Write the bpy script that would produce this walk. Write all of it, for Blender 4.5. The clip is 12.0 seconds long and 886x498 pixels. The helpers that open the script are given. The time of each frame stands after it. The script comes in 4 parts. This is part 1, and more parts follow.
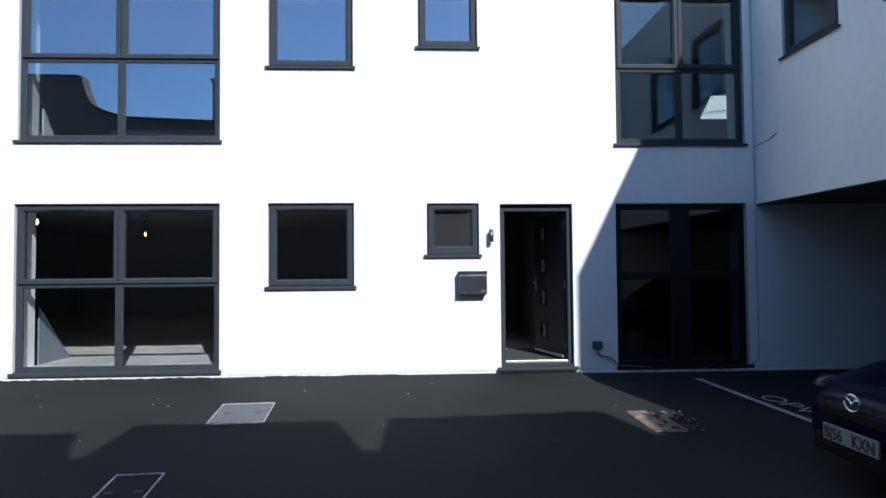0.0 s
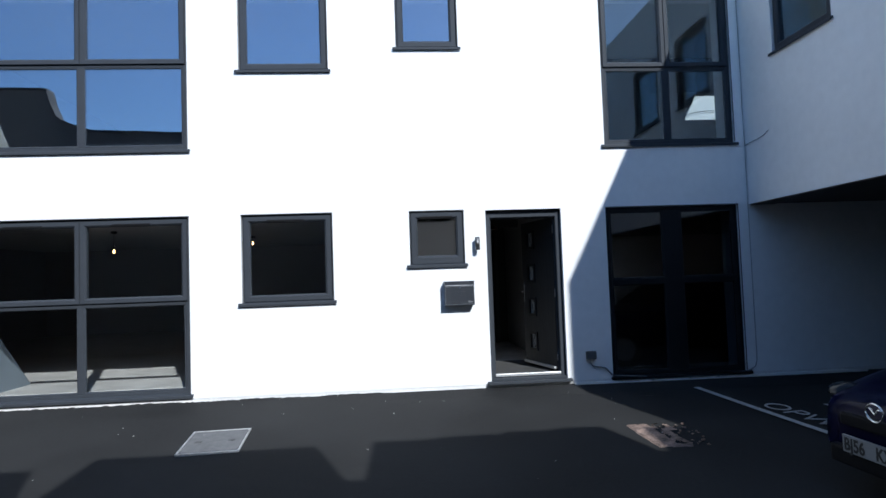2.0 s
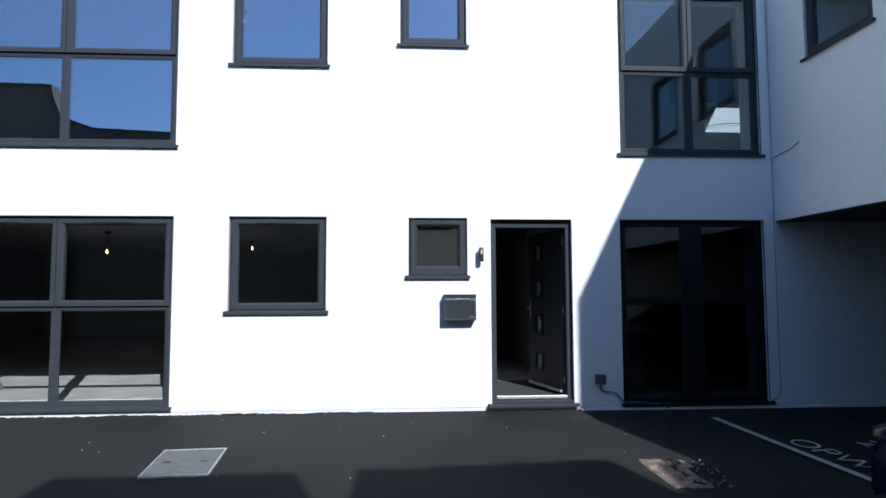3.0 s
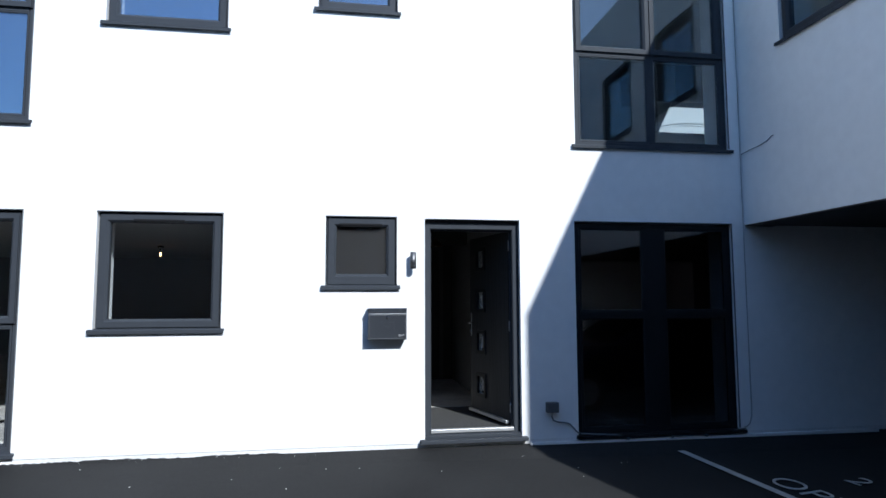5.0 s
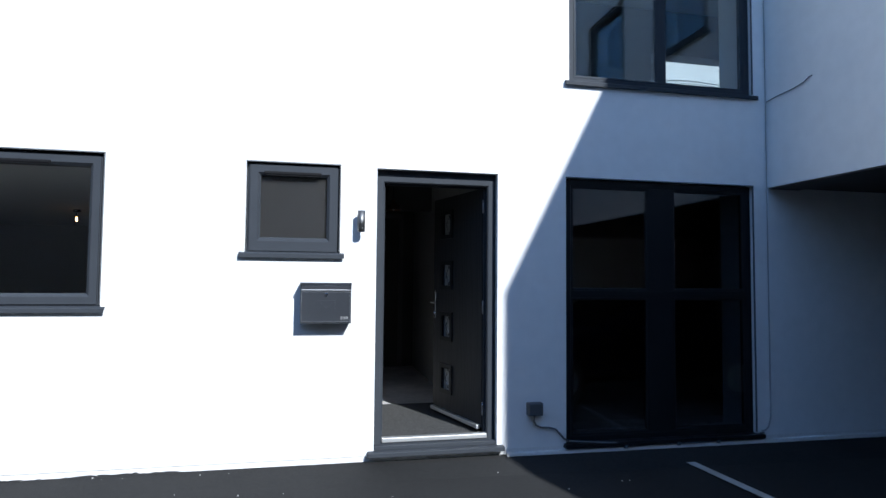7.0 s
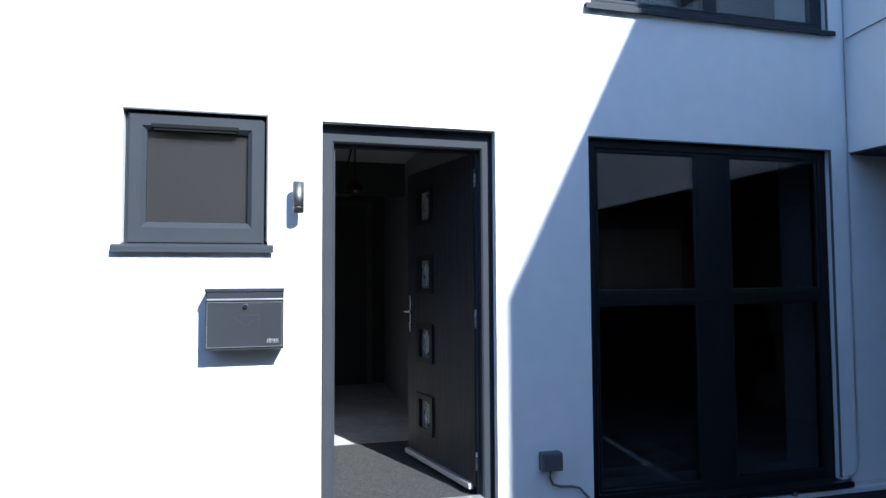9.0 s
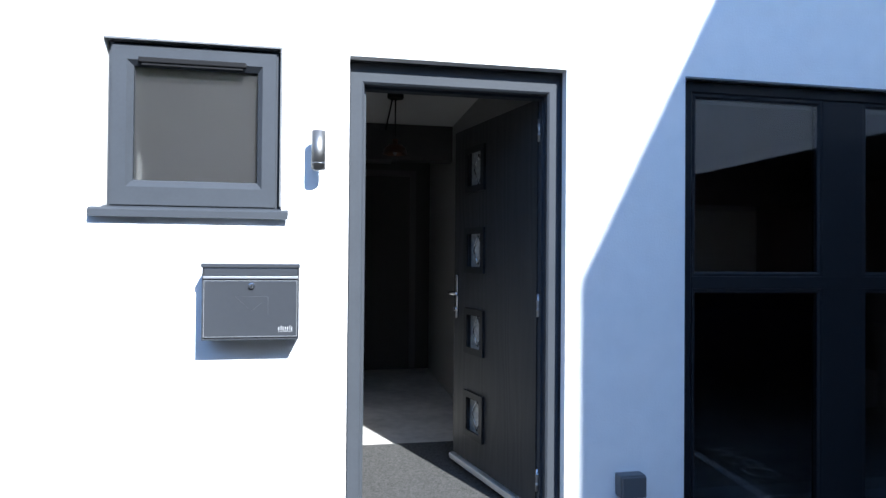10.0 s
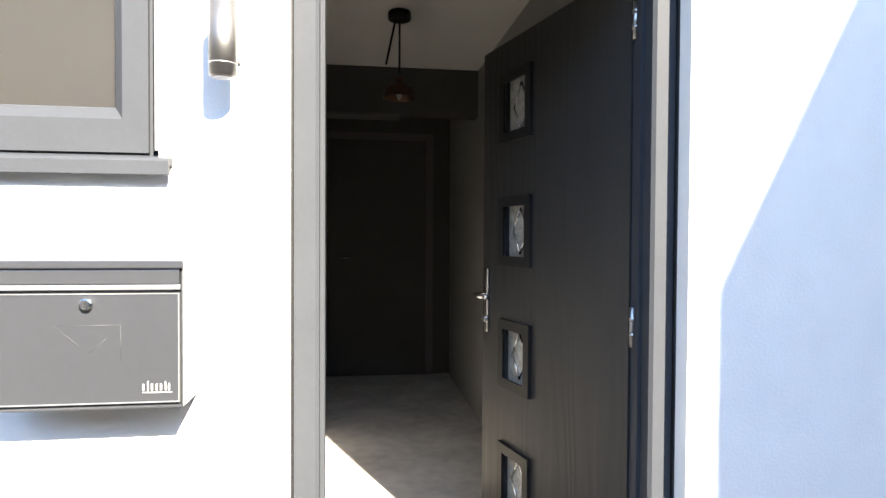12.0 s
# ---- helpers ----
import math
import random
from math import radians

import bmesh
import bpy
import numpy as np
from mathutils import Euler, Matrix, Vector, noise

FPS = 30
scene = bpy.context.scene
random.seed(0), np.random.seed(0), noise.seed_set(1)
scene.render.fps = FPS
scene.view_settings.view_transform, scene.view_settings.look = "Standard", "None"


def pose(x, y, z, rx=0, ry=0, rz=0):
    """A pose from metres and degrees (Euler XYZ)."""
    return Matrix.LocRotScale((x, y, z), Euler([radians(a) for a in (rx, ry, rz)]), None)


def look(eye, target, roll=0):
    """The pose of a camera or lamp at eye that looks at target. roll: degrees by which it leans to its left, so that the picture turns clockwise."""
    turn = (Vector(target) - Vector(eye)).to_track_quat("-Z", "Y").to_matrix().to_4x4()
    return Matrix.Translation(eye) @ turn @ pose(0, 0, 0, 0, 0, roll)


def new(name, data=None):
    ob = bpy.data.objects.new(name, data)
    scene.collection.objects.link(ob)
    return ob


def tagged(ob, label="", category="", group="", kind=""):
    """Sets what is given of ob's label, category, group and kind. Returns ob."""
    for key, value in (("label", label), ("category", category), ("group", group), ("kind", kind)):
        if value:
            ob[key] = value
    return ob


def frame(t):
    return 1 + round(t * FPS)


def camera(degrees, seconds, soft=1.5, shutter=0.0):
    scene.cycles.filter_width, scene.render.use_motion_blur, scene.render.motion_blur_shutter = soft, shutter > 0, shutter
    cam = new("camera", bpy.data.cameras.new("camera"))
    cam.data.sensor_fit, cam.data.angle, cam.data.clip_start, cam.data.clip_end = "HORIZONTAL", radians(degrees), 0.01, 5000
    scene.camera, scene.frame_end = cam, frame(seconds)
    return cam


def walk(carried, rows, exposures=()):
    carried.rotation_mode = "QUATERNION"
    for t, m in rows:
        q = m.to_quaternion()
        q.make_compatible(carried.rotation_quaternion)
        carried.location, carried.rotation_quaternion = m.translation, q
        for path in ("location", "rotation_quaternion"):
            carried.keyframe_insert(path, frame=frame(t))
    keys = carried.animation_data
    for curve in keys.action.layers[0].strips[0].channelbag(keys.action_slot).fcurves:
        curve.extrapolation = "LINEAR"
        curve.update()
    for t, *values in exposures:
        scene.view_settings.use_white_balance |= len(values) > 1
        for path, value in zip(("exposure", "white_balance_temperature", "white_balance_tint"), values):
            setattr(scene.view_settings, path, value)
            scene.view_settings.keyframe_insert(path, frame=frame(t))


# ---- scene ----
cam = camera(71.9, 12.0)
PATH = [
    (0, (0.722, 0.829, 1.292), (0.819, 2.826, 1.359), -0.5),
    (0.5, (0.722, 0.835, 1.35), (0.821, 2.832, 1.391), -0.5),
    (1, (0.723, 0.907, 1.332), (0.852, 2.902, 1.367), 0.2),
    (1.5, (0.72, 1.051, 1.315), (0.886, 3.039, 1.455), 0.2),
    (2, (0.71, 1.191, 1.297), (0.868, 3.182, 1.396), -2.0),
    (2.5, (0.785, 1.419, 1.29), (0.919, 3.406, 1.476), -0.3),
    (3, (0.84, 1.661, 1.307), (0.967, 3.652, 1.444), -0.2),
    (3.5, (0.886, 1.953, 1.318), (1.144, 3.928, 1.496), -0.2),
    (3.7, (0.878, 2.066, 1.315), (1.135, 4.043, 1.48), -1.3),
    (5.3, (1.096, 2.911, 1.337), (1.452, 4.872, 1.509), 0.8),
    (5.5, (1.091, 3.048, 1.339), (1.517, 4.996, 1.502), 0.2),
    (6, (1.108, 3.347, 1.258), (1.567, 5.29, 1.38), -0.7),
    (6.5, (1.257, 3.646, 1.321), (1.601, 5.614, 1.41), 1.5),
    (7, (1.319, 3.94, 1.293), (1.747, 5.891, 1.395), 0.5),
    (7.2, (1.345, 4.059, 1.324), (1.802, 6.002, 1.451), 0.8),
    (8.8, (1.602, 5.1, 1.286), (1.999, 7.057, 1.392), 0.1),
    (9, (1.615, 5.244, 1.312), (2.114, 7.179, 1.407), -0.3),
    (9.5, (1.638, 5.542, 1.298), (2.112, 7.483, 1.38), -2.0),
    (10, (1.734, 5.86, 1.302), (2.085, 7.829, 1.326), 0.5),
    (10.5, (1.784, 6.139, 1.288), (2.134, 8.107, 1.233), 0.4),
    (11, (1.793, 6.449, 1.309), (2.224, 8.4, 1.231), -0.8),
    (11.5, (1.849, 6.707, 1.288), (2.276, 8.66, 1.22), -0.8),
    (12, (1.934, 6.972, 1.317), (2.209, 8.952, 1.275), 0.3),
]
walk(cam, [(t, look(eye, target, roll)) for t, eye, target, roll in PATH], [(0, 0.38, 5800, 7), (3.5, 0.42, 5750, 7), (6, 0.58, 5700, 7), (7.2, 0.78, 5700, 7), (9, 1.4, 5700, 7), (9.5, 1.78, 5750, 7), (10, 2.0, 5800, 7), (11, 2.58, 6200, 8), (11.5, 2.92, 7200, 9), (12, 3.15, 7800, 10)])

# ---------------------------------------------------------------- sky, sun
SUN_WAY = Vector((-0.39, 1.0, -0.78)).normalized()
world = bpy.data.worlds.new("sky")
scene.world = world
world.use_nodes = True
wn = world.node_tree
sky = wn.nodes.new("ShaderNodeTexSky")
sky.sky_type = "NISHITA"
sky.sun_disc = False
sky.sun_elevation = radians(36)
sky.sun_rotation = math.atan2(0.39, -1.0)
sky.air_density, sky.dust_density, sky.ozone_density = 1.0, 0.2, 4.0
wn.links.new(sky.outputs[0], wn.nodes["Background"].inputs[0])
wn.nodes["Background"].inputs[1].default_value = 0.135
sun = new("sun", bpy.data.lights.new("sun", "SUN"))
sun.data.energy, sun.data.angle, sun.data.color = 4.2, radians(0.53), (1.0, 0.96, 0.91)
sun.rotation_euler = SUN_WAY.to_track_quat("-Z", "Y").to_euler()

Y = 8.29          # outer face of the facade
T = 0.42          # its thickness
XR = 5.03         # outer face of the wing
TOP = 5.78        # parapet


def ground_z(x, y):
    if y > 8.29:
        return 0.02
    return -0.27 + 0.29 * max(0.0, (y - 3) / 5.29) ** 1.4 - 0.014 * min(8.0, max(0.0, x))


# ---------------------------------------------------------------- materials
def material(name, colour, rough=0.6, metal=0.0, vary=0.12, scale=3.0, grain=40.0, bump=0.0, bump_scale=60.0, spec=0.5, stretch=(1, 1, 1)):
    """A painted or mineral surface: two scales of tint and a fine relief."""
    m = bpy.data.materials.new(name)
    m.use_nodes = True
    nt = m.node_tree
    b = nt.nodes["Principled BSDF"]
    tc = nt.nodes.new("ShaderNodeTexCoord")
    mp = nt.nodes.new("ShaderNodeMapping")
    mp.inputs["Scale"].default_value = stretch
    nt.links.new(tc.outputs["Object"], mp.inputs[0])
    big, fine = nt.nodes.new("ShaderNodeTexNoise"), nt.nodes.new("ShaderNodeTexNoise")
    for n, s, d in ((big, scale, 4), (fine, grain, 2)):
        n.inputs["Scale"].default_value = s
        n.inputs["Detail"].default_value = d
        nt.links.new(mp.outputs[0], n.inputs["Vector"])
    both = nt.nodes.new("ShaderNodeMath")
    both.operation = "MULTIPLY_ADD"
    both.inputs[1].default_value = 0.6
    nt.links.new(big.outputs["Fac"], both.inputs[0])
    half = nt.nodes.new("ShaderNodeMath")
    half.operation = "MULTIPLY"
    half.inputs[1].default_value = 0.4
    nt.links.new(fine.outputs["Fac"], half.inputs[0])
    nt.links.new(half.outputs[0], both.inputs[2])
    ramp = nt.nodes.new("ShaderNodeMapRange")
    ramp.inputs["From Min"].default_value, ramp.inputs["From Max"].default_value = 0.3, 0.7
    ramp.inputs["To Min"].default_value, ramp.inputs["To Max"].default_value = 1 - vary, 1 + vary
    nt.links.new(both.outputs[0], ramp.inputs["Value"])
    mul = nt.nodes.new("ShaderNodeVectorMath")
    mul.operation = "SCALE"
    mul.inputs[0].default_value = colour[:3]
    nt.links.new(ramp.outputs[0], mul.inputs["Scale"])
    nt.links.new(mul.outputs[0], b.inputs["Base Color"])
    rr = nt.nodes.new("ShaderNodeMapRange")
    rr.inputs["To Min"].default_value, rr.inputs["To Max"].default_value = max(0.02, rough - 0.1), min(1, rough + 0.1)
    nt.links.new(big.outputs["Fac"], rr.inputs["Value"])
    nt.links.new(rr.outputs[0], b.inputs["Roughness"])
    b.inputs["Metallic"].default_value = metal
    b.inputs["Specular IOR Level"].default_value = spec
    if bump:
        bn = nt.nodes.new("ShaderNodeTexNoise")
        bn.inputs["Scale"].default_value, bn.inputs["Detail"].default_value = bump_scale, 3
        nt.links.new(mp.outputs[0], bn.inputs["Vector"])
        bp = nt.nodes.new("ShaderNodeBump")
        bp.inputs["Strength"].default_value, bp.inputs["Distance"].default_value = bump, 0.004
        nt.links.new(bn.outputs["Fac"], bp.inputs["Height"])
        nt.links.new(bp.outputs[0], b.inputs["Normal"])
    return m


def glass_material(name, mirror, tint=(1, 1, 1), wave=0.0, coat=(1, 1, 1)):
    """A pane: clear through, with a gloss that grows towards grazing angles."""
    m = bpy.data.materials.new(name)
    m.use_nodes = True
    nt = m.node_tree
    nt.nodes.remove(nt.nodes["Principled BSDF"])
    clear, gloss, mix, lw, pw, ma = (nt.nodes.new(n) for n in ("ShaderNodeBsdfTransparent", "ShaderNodeBsdfGlossy", "ShaderNodeMixShader", "ShaderNodeLayerWeight", "ShaderNodeMath", "ShaderNodeMath"))
    clear.inputs[0].default_value = (*tint, 1)
    gloss.inputs["Roughness"].default_value = 0.0
    gloss.inputs["Color"].default_value = (*coat, 1)
    lw.inputs["Blend"].default_value = 0.5
    pw.operation, ma.operation = "POWER", "MULTIPLY_ADD"
    pw.inputs[1].default_value = 4.0
    ma.inputs[1].default_value, ma.inputs[2].default_value = 1 - mirror, mirror
    nt.links.new(lw.outputs["Facing"], pw.inputs[0])
    nt.links.new(pw.outputs[0], ma.inputs[0])
    if wave:
        tc, n, b = (nt.nodes.new(k) for k in ("ShaderNodeTexCoord", "ShaderNodeTexNoise", "ShaderNodeBump"))
        n.inputs["Scale"].default_value, n.inputs["Detail"].default_value = 1.3, 0.5
        b.inputs["Strength"].default_value, b.inputs["Distance"].default_value = wave, 0.02
        nt.links.new(tc.outputs["Object"], n.inputs["Vector"])
        nt.links.new(n.outputs["Fac"], b.inputs["Height"])
        nt.links.new(b.outputs[0], gloss.inputs["Normal"])
    nt.links.new(ma.outputs[0], mix.inputs[0])
    nt.links.new(clear.outputs[0], mix.inputs[1])
    nt.links.new(gloss.outputs[0], mix.inputs[2])
    nt.links.new(mix.outputs[0], nt.nodes["Material Output"].inputs[0])
    return m


def glow(name, colour, strength):
    m = bpy.data.materials.new(name)
    m.use_nodes = True
    b = m.node_tree.nodes["Principled BSDF"]
    b.inputs["Base Color"].default_value = (*colour, 1)
    b.inputs["Emission Color"].default_value = (*colour, 1)
    b.inputs["Emission Strength"].default_value = strength
    return m


RENDER = material("white_render", (0.8, 0.8, 0.79), 0.85, vary=0.06, scale=0.8, grain=9, bump=0.35, bump_scale=130)
PALEWALL = material("pale_stone_wall", (0.47, 0.485, 0.47), 0.9, vary=0.06, scale=0.4, grain=4)
# Dark tone holds the shade of the undercroft.
SOFFIT = material("shaded_soffit_board", (0.07, 0.07, 0.07), 0.8, vary=0.08)
PLINTH = material("plinth_render", (0.72, 0.71, 0.69), 0.9, vary=0.1, scale=5, bump=0.5, bump_scale=70)
UPVC = material("anthracite_frame", (0.044, 0.049, 0.057), 0.5, spec=0.08, vary=0.07, scale=6, grain=90, bump=0.06, bump_scale=300)
# Darker than UPVC: the shade on the full-height screen is in this colour.
SHADEFRAME = material("shaded_frame_black", (0.013, 0.014, 0.016), 0.4, spec=0.15, vary=0.08, scale=6, grain=90)
DRIP = material("black_bead", (0.012, 0.012, 0.013), 0.5)
# Grey that draws the shadow line round window openings.
EDGESHADOW = material("edge_shadow_grey", (0.11, 0.115, 0.12), 0.6)
VENT = material("vent_plastic", (0.01, 0.01, 0.011), 0.6, spec=0.1)
GLASS = glass_material("window_glass", 0.265, (0.8, 0.84, 0.85), wave=0.03, coat=(0.78, 0.86, 1.0))
SIDEGLASS = glass_material("side_window_glass", 0.1, (0.8, 0.84, 0.85), wave=0.02, coat=(0.8, 0.92, 1.0))
TINTGLASS = glass_material("tinted_glass", 0.06, (0.48, 0.5, 0.51))
DARKGLASS = glass_material("lower_glass", 0.045, (0.92, 0.945, 0.95))
INNER = material("inner_wall_paint", (0.3, 0.3, 0.3), 0.8, vary=0.05)
# Bluish grey puts dim light into the lower triangular panel.
SHADEWALL = material("shade_blue_grey", (0.2, 0.235, 0.27), 0.8, vary=0.06)
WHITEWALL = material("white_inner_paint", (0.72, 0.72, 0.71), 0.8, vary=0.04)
# Near-black stands for deep shade in the hall, undercroft and upper room.
DIMWALL = material("dim_wall_paint", (0.05, 0.05, 0.05), 0.8, vary=0.1)
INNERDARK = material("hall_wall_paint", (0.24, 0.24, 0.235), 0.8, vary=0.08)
# Trim grey lowered to hold the hall's dim light.
HALLTRIM = material("dim_hall_trim", (0.08, 0.08, 0.08), 0.7, vary=0.06)
CEIL = material("ceiling_paint", (0.5, 0.5, 0.49), 0.9, vary=0.03)
# Wide tone range also draws blotchy bounced light on the hall floor.
CONCRETE = material("polished_screed", (0.5, 0.475, 0.445), 0.5, vary=0.3, scale=3, grain=14, bump=0.1)
MAT = material("entrance_mat", (0.055, 0.054, 0.052), 0.95, vary=1.0, scale=95, grain=260, bump=1.0, bump_scale=260)
STEEL = material("brushed_steel", (0.2, 0.2, 0.2), 0.5, metal=1.0, vary=0.06, grain=200, stretch=(1, 1, 0.05))
CHROME = material("chrome", (0.75, 0.75, 0.76), 0.12, metal=1.0, vary=0.03)
BOXPAINT = material("mailbox_paint", (0.085, 0.092, 0.105), 0.24, metal=0.6, spec=0.6, vary=0.05, scale=2.5, grain=60)
BOXEDGE = material("mailbox_edge", (0.3, 0.31, 0.325), 0.4, metal=0.6, vary=0.08)
EMBLEM = material("pressed_line", (0.06, 0.063, 0.068), 0.4, metal=0.4)
WHITEPRINT = material("white_print", (0.4, 0.4, 0.4), 0.6, vary=0.05)
ALU = material("aluminium_bar", (0.7, 0.7, 0.69), 0.35, metal=0.7, vary=0.08)
LINE = material("road_paint", (0.42, 0.42, 0.41), 0.8, vary=0.22, scale=8, grain=60, bump=0.4)
GREYBOX = material("grey_plastic", (0.085, 0.09, 0.097), 0.55, vary=0.06)
CABLE = material("grey_cable", (0.16, 0.17, 0.18), 0.6)
PALECABLE = material("pale_cable", (0.4, 0.4, 0.4), 0.6, vary=0.05)
CARPAINT = material("dark_blue_car_paint", (0.003, 0.0035, 0.02), 0.25, vary=0.05, spec=0.08)
CARBLACK = material("black_trim", (0.008, 0.008, 0.009), 0.55, spec=0.1)
TYRE = material("tyre_rubber", (0.012, 0.012, 0.012), 0.85, vary=0.2, bump=0.3)
PLATE = material("plate_white", (0.24, 0.25, 0.25), 0.5, vary=0.05)
PLATEBLACK = material("plate_black", (0.015, 0.015, 0.015), 0.5)
LAMPGLASS = material("headlamp_cover", (0.015, 0.016, 0.018), 0.12, spec=0.3, vary=0.05)
ROOF = material("roof_slate", (0.022, 0.0215, 0.022), 0.75, vary=0.3, scale=5, grain=30, bump=0.5, bump_scale=20)
BRICKWALL = material("weathered_render", (0.2, 0.19, 0.18), 0.9, vary=0.2, scale=1.5, bump=0.4)
# Dark tone stands for the backlit, shaded side of the house.
OLDWALL = material("backlit_old_wall", (0.09, 0.085, 0.08), 0.9, vary=0.3, scale=1.2, grain=12, bump=0.4)
COVER = material("cover_infill", (0.12, 0.12, 0.12), 0.8, vary=0.3, scale=12, grain=90, bump=0.6, bump_scale=90)
COVERFRAME = material("galvanised_frame", (0.5, 0.5, 0.5), 0.5, metal=0.5, vary=0.35, scale=25)
# Brown surfacing; the strong mottle also draws dappled sun.
BRICKCOVER = material("mottled_brown_patch", (0.2, 0.14, 0.11), 0.85, vary=0.9, scale=9, grain=60, bump=0.8, bump_scale=60)
FLECK = material("pale_grit", (0.6, 0.58, 0.55), 0.9, vary=0.2)
FROST = material("obscure_glass", (0.155, 0.152, 0.15), 0.3, vary=0.1, scale=1.6, grain=60)


def scatter_through(m, share, rough):
    """Lets blurred light from behind through an obscured pane."""
    nt = m.node_tree
    rf, mix = nt.nodes.new("ShaderNodeBsdfRefraction"), nt.nodes.new("ShaderNodeMixShader")
    rf.inputs["Roughness"].default_value, rf.inputs["IOR"].default_value = rough, 1.25
    rf.inputs["Color"].default_value = (0.7, 0.715, 0.71, 1)
    mix.inputs[0].default_value = share
    nt.links.new(nt.nodes["Principled BSDF"].outputs[0], mix.inputs[1])
    nt.links.new(rf.outputs[0], mix.inputs[2])
    nt.links.new(mix.outputs[0], nt.nodes["Material Output"].inputs[0])


scatter_through(FROST, 0.88, 0.42)
# Black surround, lowered further for the shadow in the pane recess.
SURROUND = material("dark_pane_surround", (0.016, 0.016, 0.017), 0.45, spec=0.25)
HINGE = material("dull_hinge_steel", (0.4, 0.4, 0.41), 0.28, metal=1.0, vary=0.1)
DOORSKIN = material("grained_door_skin", (0.033, 0.033, 0.033), 0.45, spec=0.28, vary=0.06, scale=2.2, grain=30, stretch=(3, 3, 0.45))


def oak_relief(m):
    """Pressed cathedral grain for the door skin."""
    nt = m.node_tree
    tc, mp, wv, bp = (nt.nodes.new(k) for k in ("ShaderNodeTexCoord", "ShaderNodeMapping", "ShaderNodeTexWave", "ShaderNodeBump"))
    mp.inputs["Scale"].default_value = (1, 1, 0.16)
    wv.inputs["Scale"].default_value, wv.inputs["Distortion"].default_value = 5, 16
    wv.inputs["Detail"].default_value, wv.inputs["Detail Scale"].default_value = 3, 1.2
    bp.inputs["Strength"].default_value, bp.inputs["Distance"].default_value = 0.3, 0.002
    nt.links.new(tc.outputs["Object"], mp.inputs[0])
    nt.links.new(mp.outputs[0], wv.inputs["Vector"])
    nt.links.new(wv.outputs["Fac"], bp.inputs["Height"])
    nt.links.new(bp.outputs[0], nt.nodes["Principled BSDF"].inputs["Normal"])


oak_relief(DOORSKIN)
BULB = glow("filament", (1.0, 0.5, 0.2), 9)
COPPER = material("copper_shade", (0.12, 0.07, 0.05), 0.4, metal=0.8, vary=0.1)


ASPHALT = material("asphalt", (0.0265, 0.0265, 0.0262), 0.88, spec=0.12, vary=0.35, scale=0.9, grain=55, bump=0.9, bump_scale=150)


# ---------------------------------------------------------------- mesh helpers
def mesh_of(bm, name, mat):
    me = bpy.data.meshes.new(name)
    bm.to_mesh(me)
    bm.free()
    for one in mat if isinstance(mat, (list, tuple)) else [mat]:
        me.materials.append(one)
    return me


def part(name, bm, mat, parent=None, label=""):
    ob = new(name, mesh_of(bm, name, mat))
    if parent is not None:
        ob.parent = parent
    if label:
        ob["label"] = label
    return ob


def root(name, m=None, **tags):
    ob = new(name)
    ob.empty_display_size = 0.1
    if m is not None:
        ob.matrix_world = m
    return tagged(ob, **tags)


def add_box(bm, x0, x1, y0, y1, z0, z1, bevel=0.0, m=None):
    made = bmesh.ops.create_cube(bm, size=1.0)["verts"]
    for v in made:
        v.co = Vector(((x0 + x1) / 2 + v.co.x * (x1 - x0), (y0 + y1) / 2 + v.co.y * (y1 - y0), (z0 + z1) / 2 + v.co.z * (z1 - z0)))
    if bevel:
        edges = list({e for v in made for e in v.link_edges})
        made = list({v for f in bmesh.ops.bevel(bm, geom=edges, offset=bevel, segments=2, affect="EDGES", profile=0.6)["faces"] for v in f.verts} | {v for v in made if v.is_valid})
    if m is not None:
        bmesh.ops.transform(bm, matrix=m, verts=[v for v in made if v.is_valid])
    return bm


def box(x0, x1, y0, y1, z0, z1, bevel=0.0):
    return add_box(bmesh.new(), x0, x1, y0, y1, z0, z1, bevel)


def add_ring(bm, x0, x1, z0, z1, w, y0, y1, bottom=None, chamfer=0.0):
    """A mitred rectangular frame in the xz plane with a chamfered inner lip."""
    wb = w if bottom is None else bottom
    c = chamfer
    loops = []
    for (ix, iy) in ((0, y0), (1, y0), (2, y0 + c), (2, y1), (0, y1)):
        k = (0, 1 - (c / w if w else 0), 1)[ix]
        loops.append([bm.verts.new(p) for p in ((x0 + w * k, iy, z0 + wb * k), (x1 - w * k, iy, z0 + wb * k), (x1 - w * k, iy, z1 - w * k), (x0 + w * k, iy, z1 - w * k))])
    for a, b in zip(loops, loops[1:] + loops[:1]):
        for i in range(4):
            j = (i + 1) % 4
            bm.faces.new((a[i], a[j], b[j], b[i]))
    bmesh.ops.recalc_face_normals(bm, faces=bm.faces)
    return bm


def add_tube(bm, points, r, sides=8):
    """A round cable or bar along the points."""
    rings = []
    for i, p in enumerate(points):
        p = Vector(p)
        a = Vector(points[max(0, i - 1)])
        b = Vector(points[min(len(points) - 1, i + 1)])
        q = (b - a).to_track_quat("Z", "Y").to_matrix()
        rings.append([bm.verts.new(p + q @ Vector((r * math.cos(t), r * math.sin(t), 0))) for t in (2 * math.pi * k / sides for k in range(sides))])
    for a, b in zip(rings, rings[1:]):
        for i in range(sides):
            bm.faces.new((a[i], a[(i + 1) % sides], b[(i + 1) % sides], b[i]))
    bm.faces.new(rings[0][::-1])
    bm.faces.new(rings[-1])
    for f in bm.faces:
        f.smooth = True
    return bm


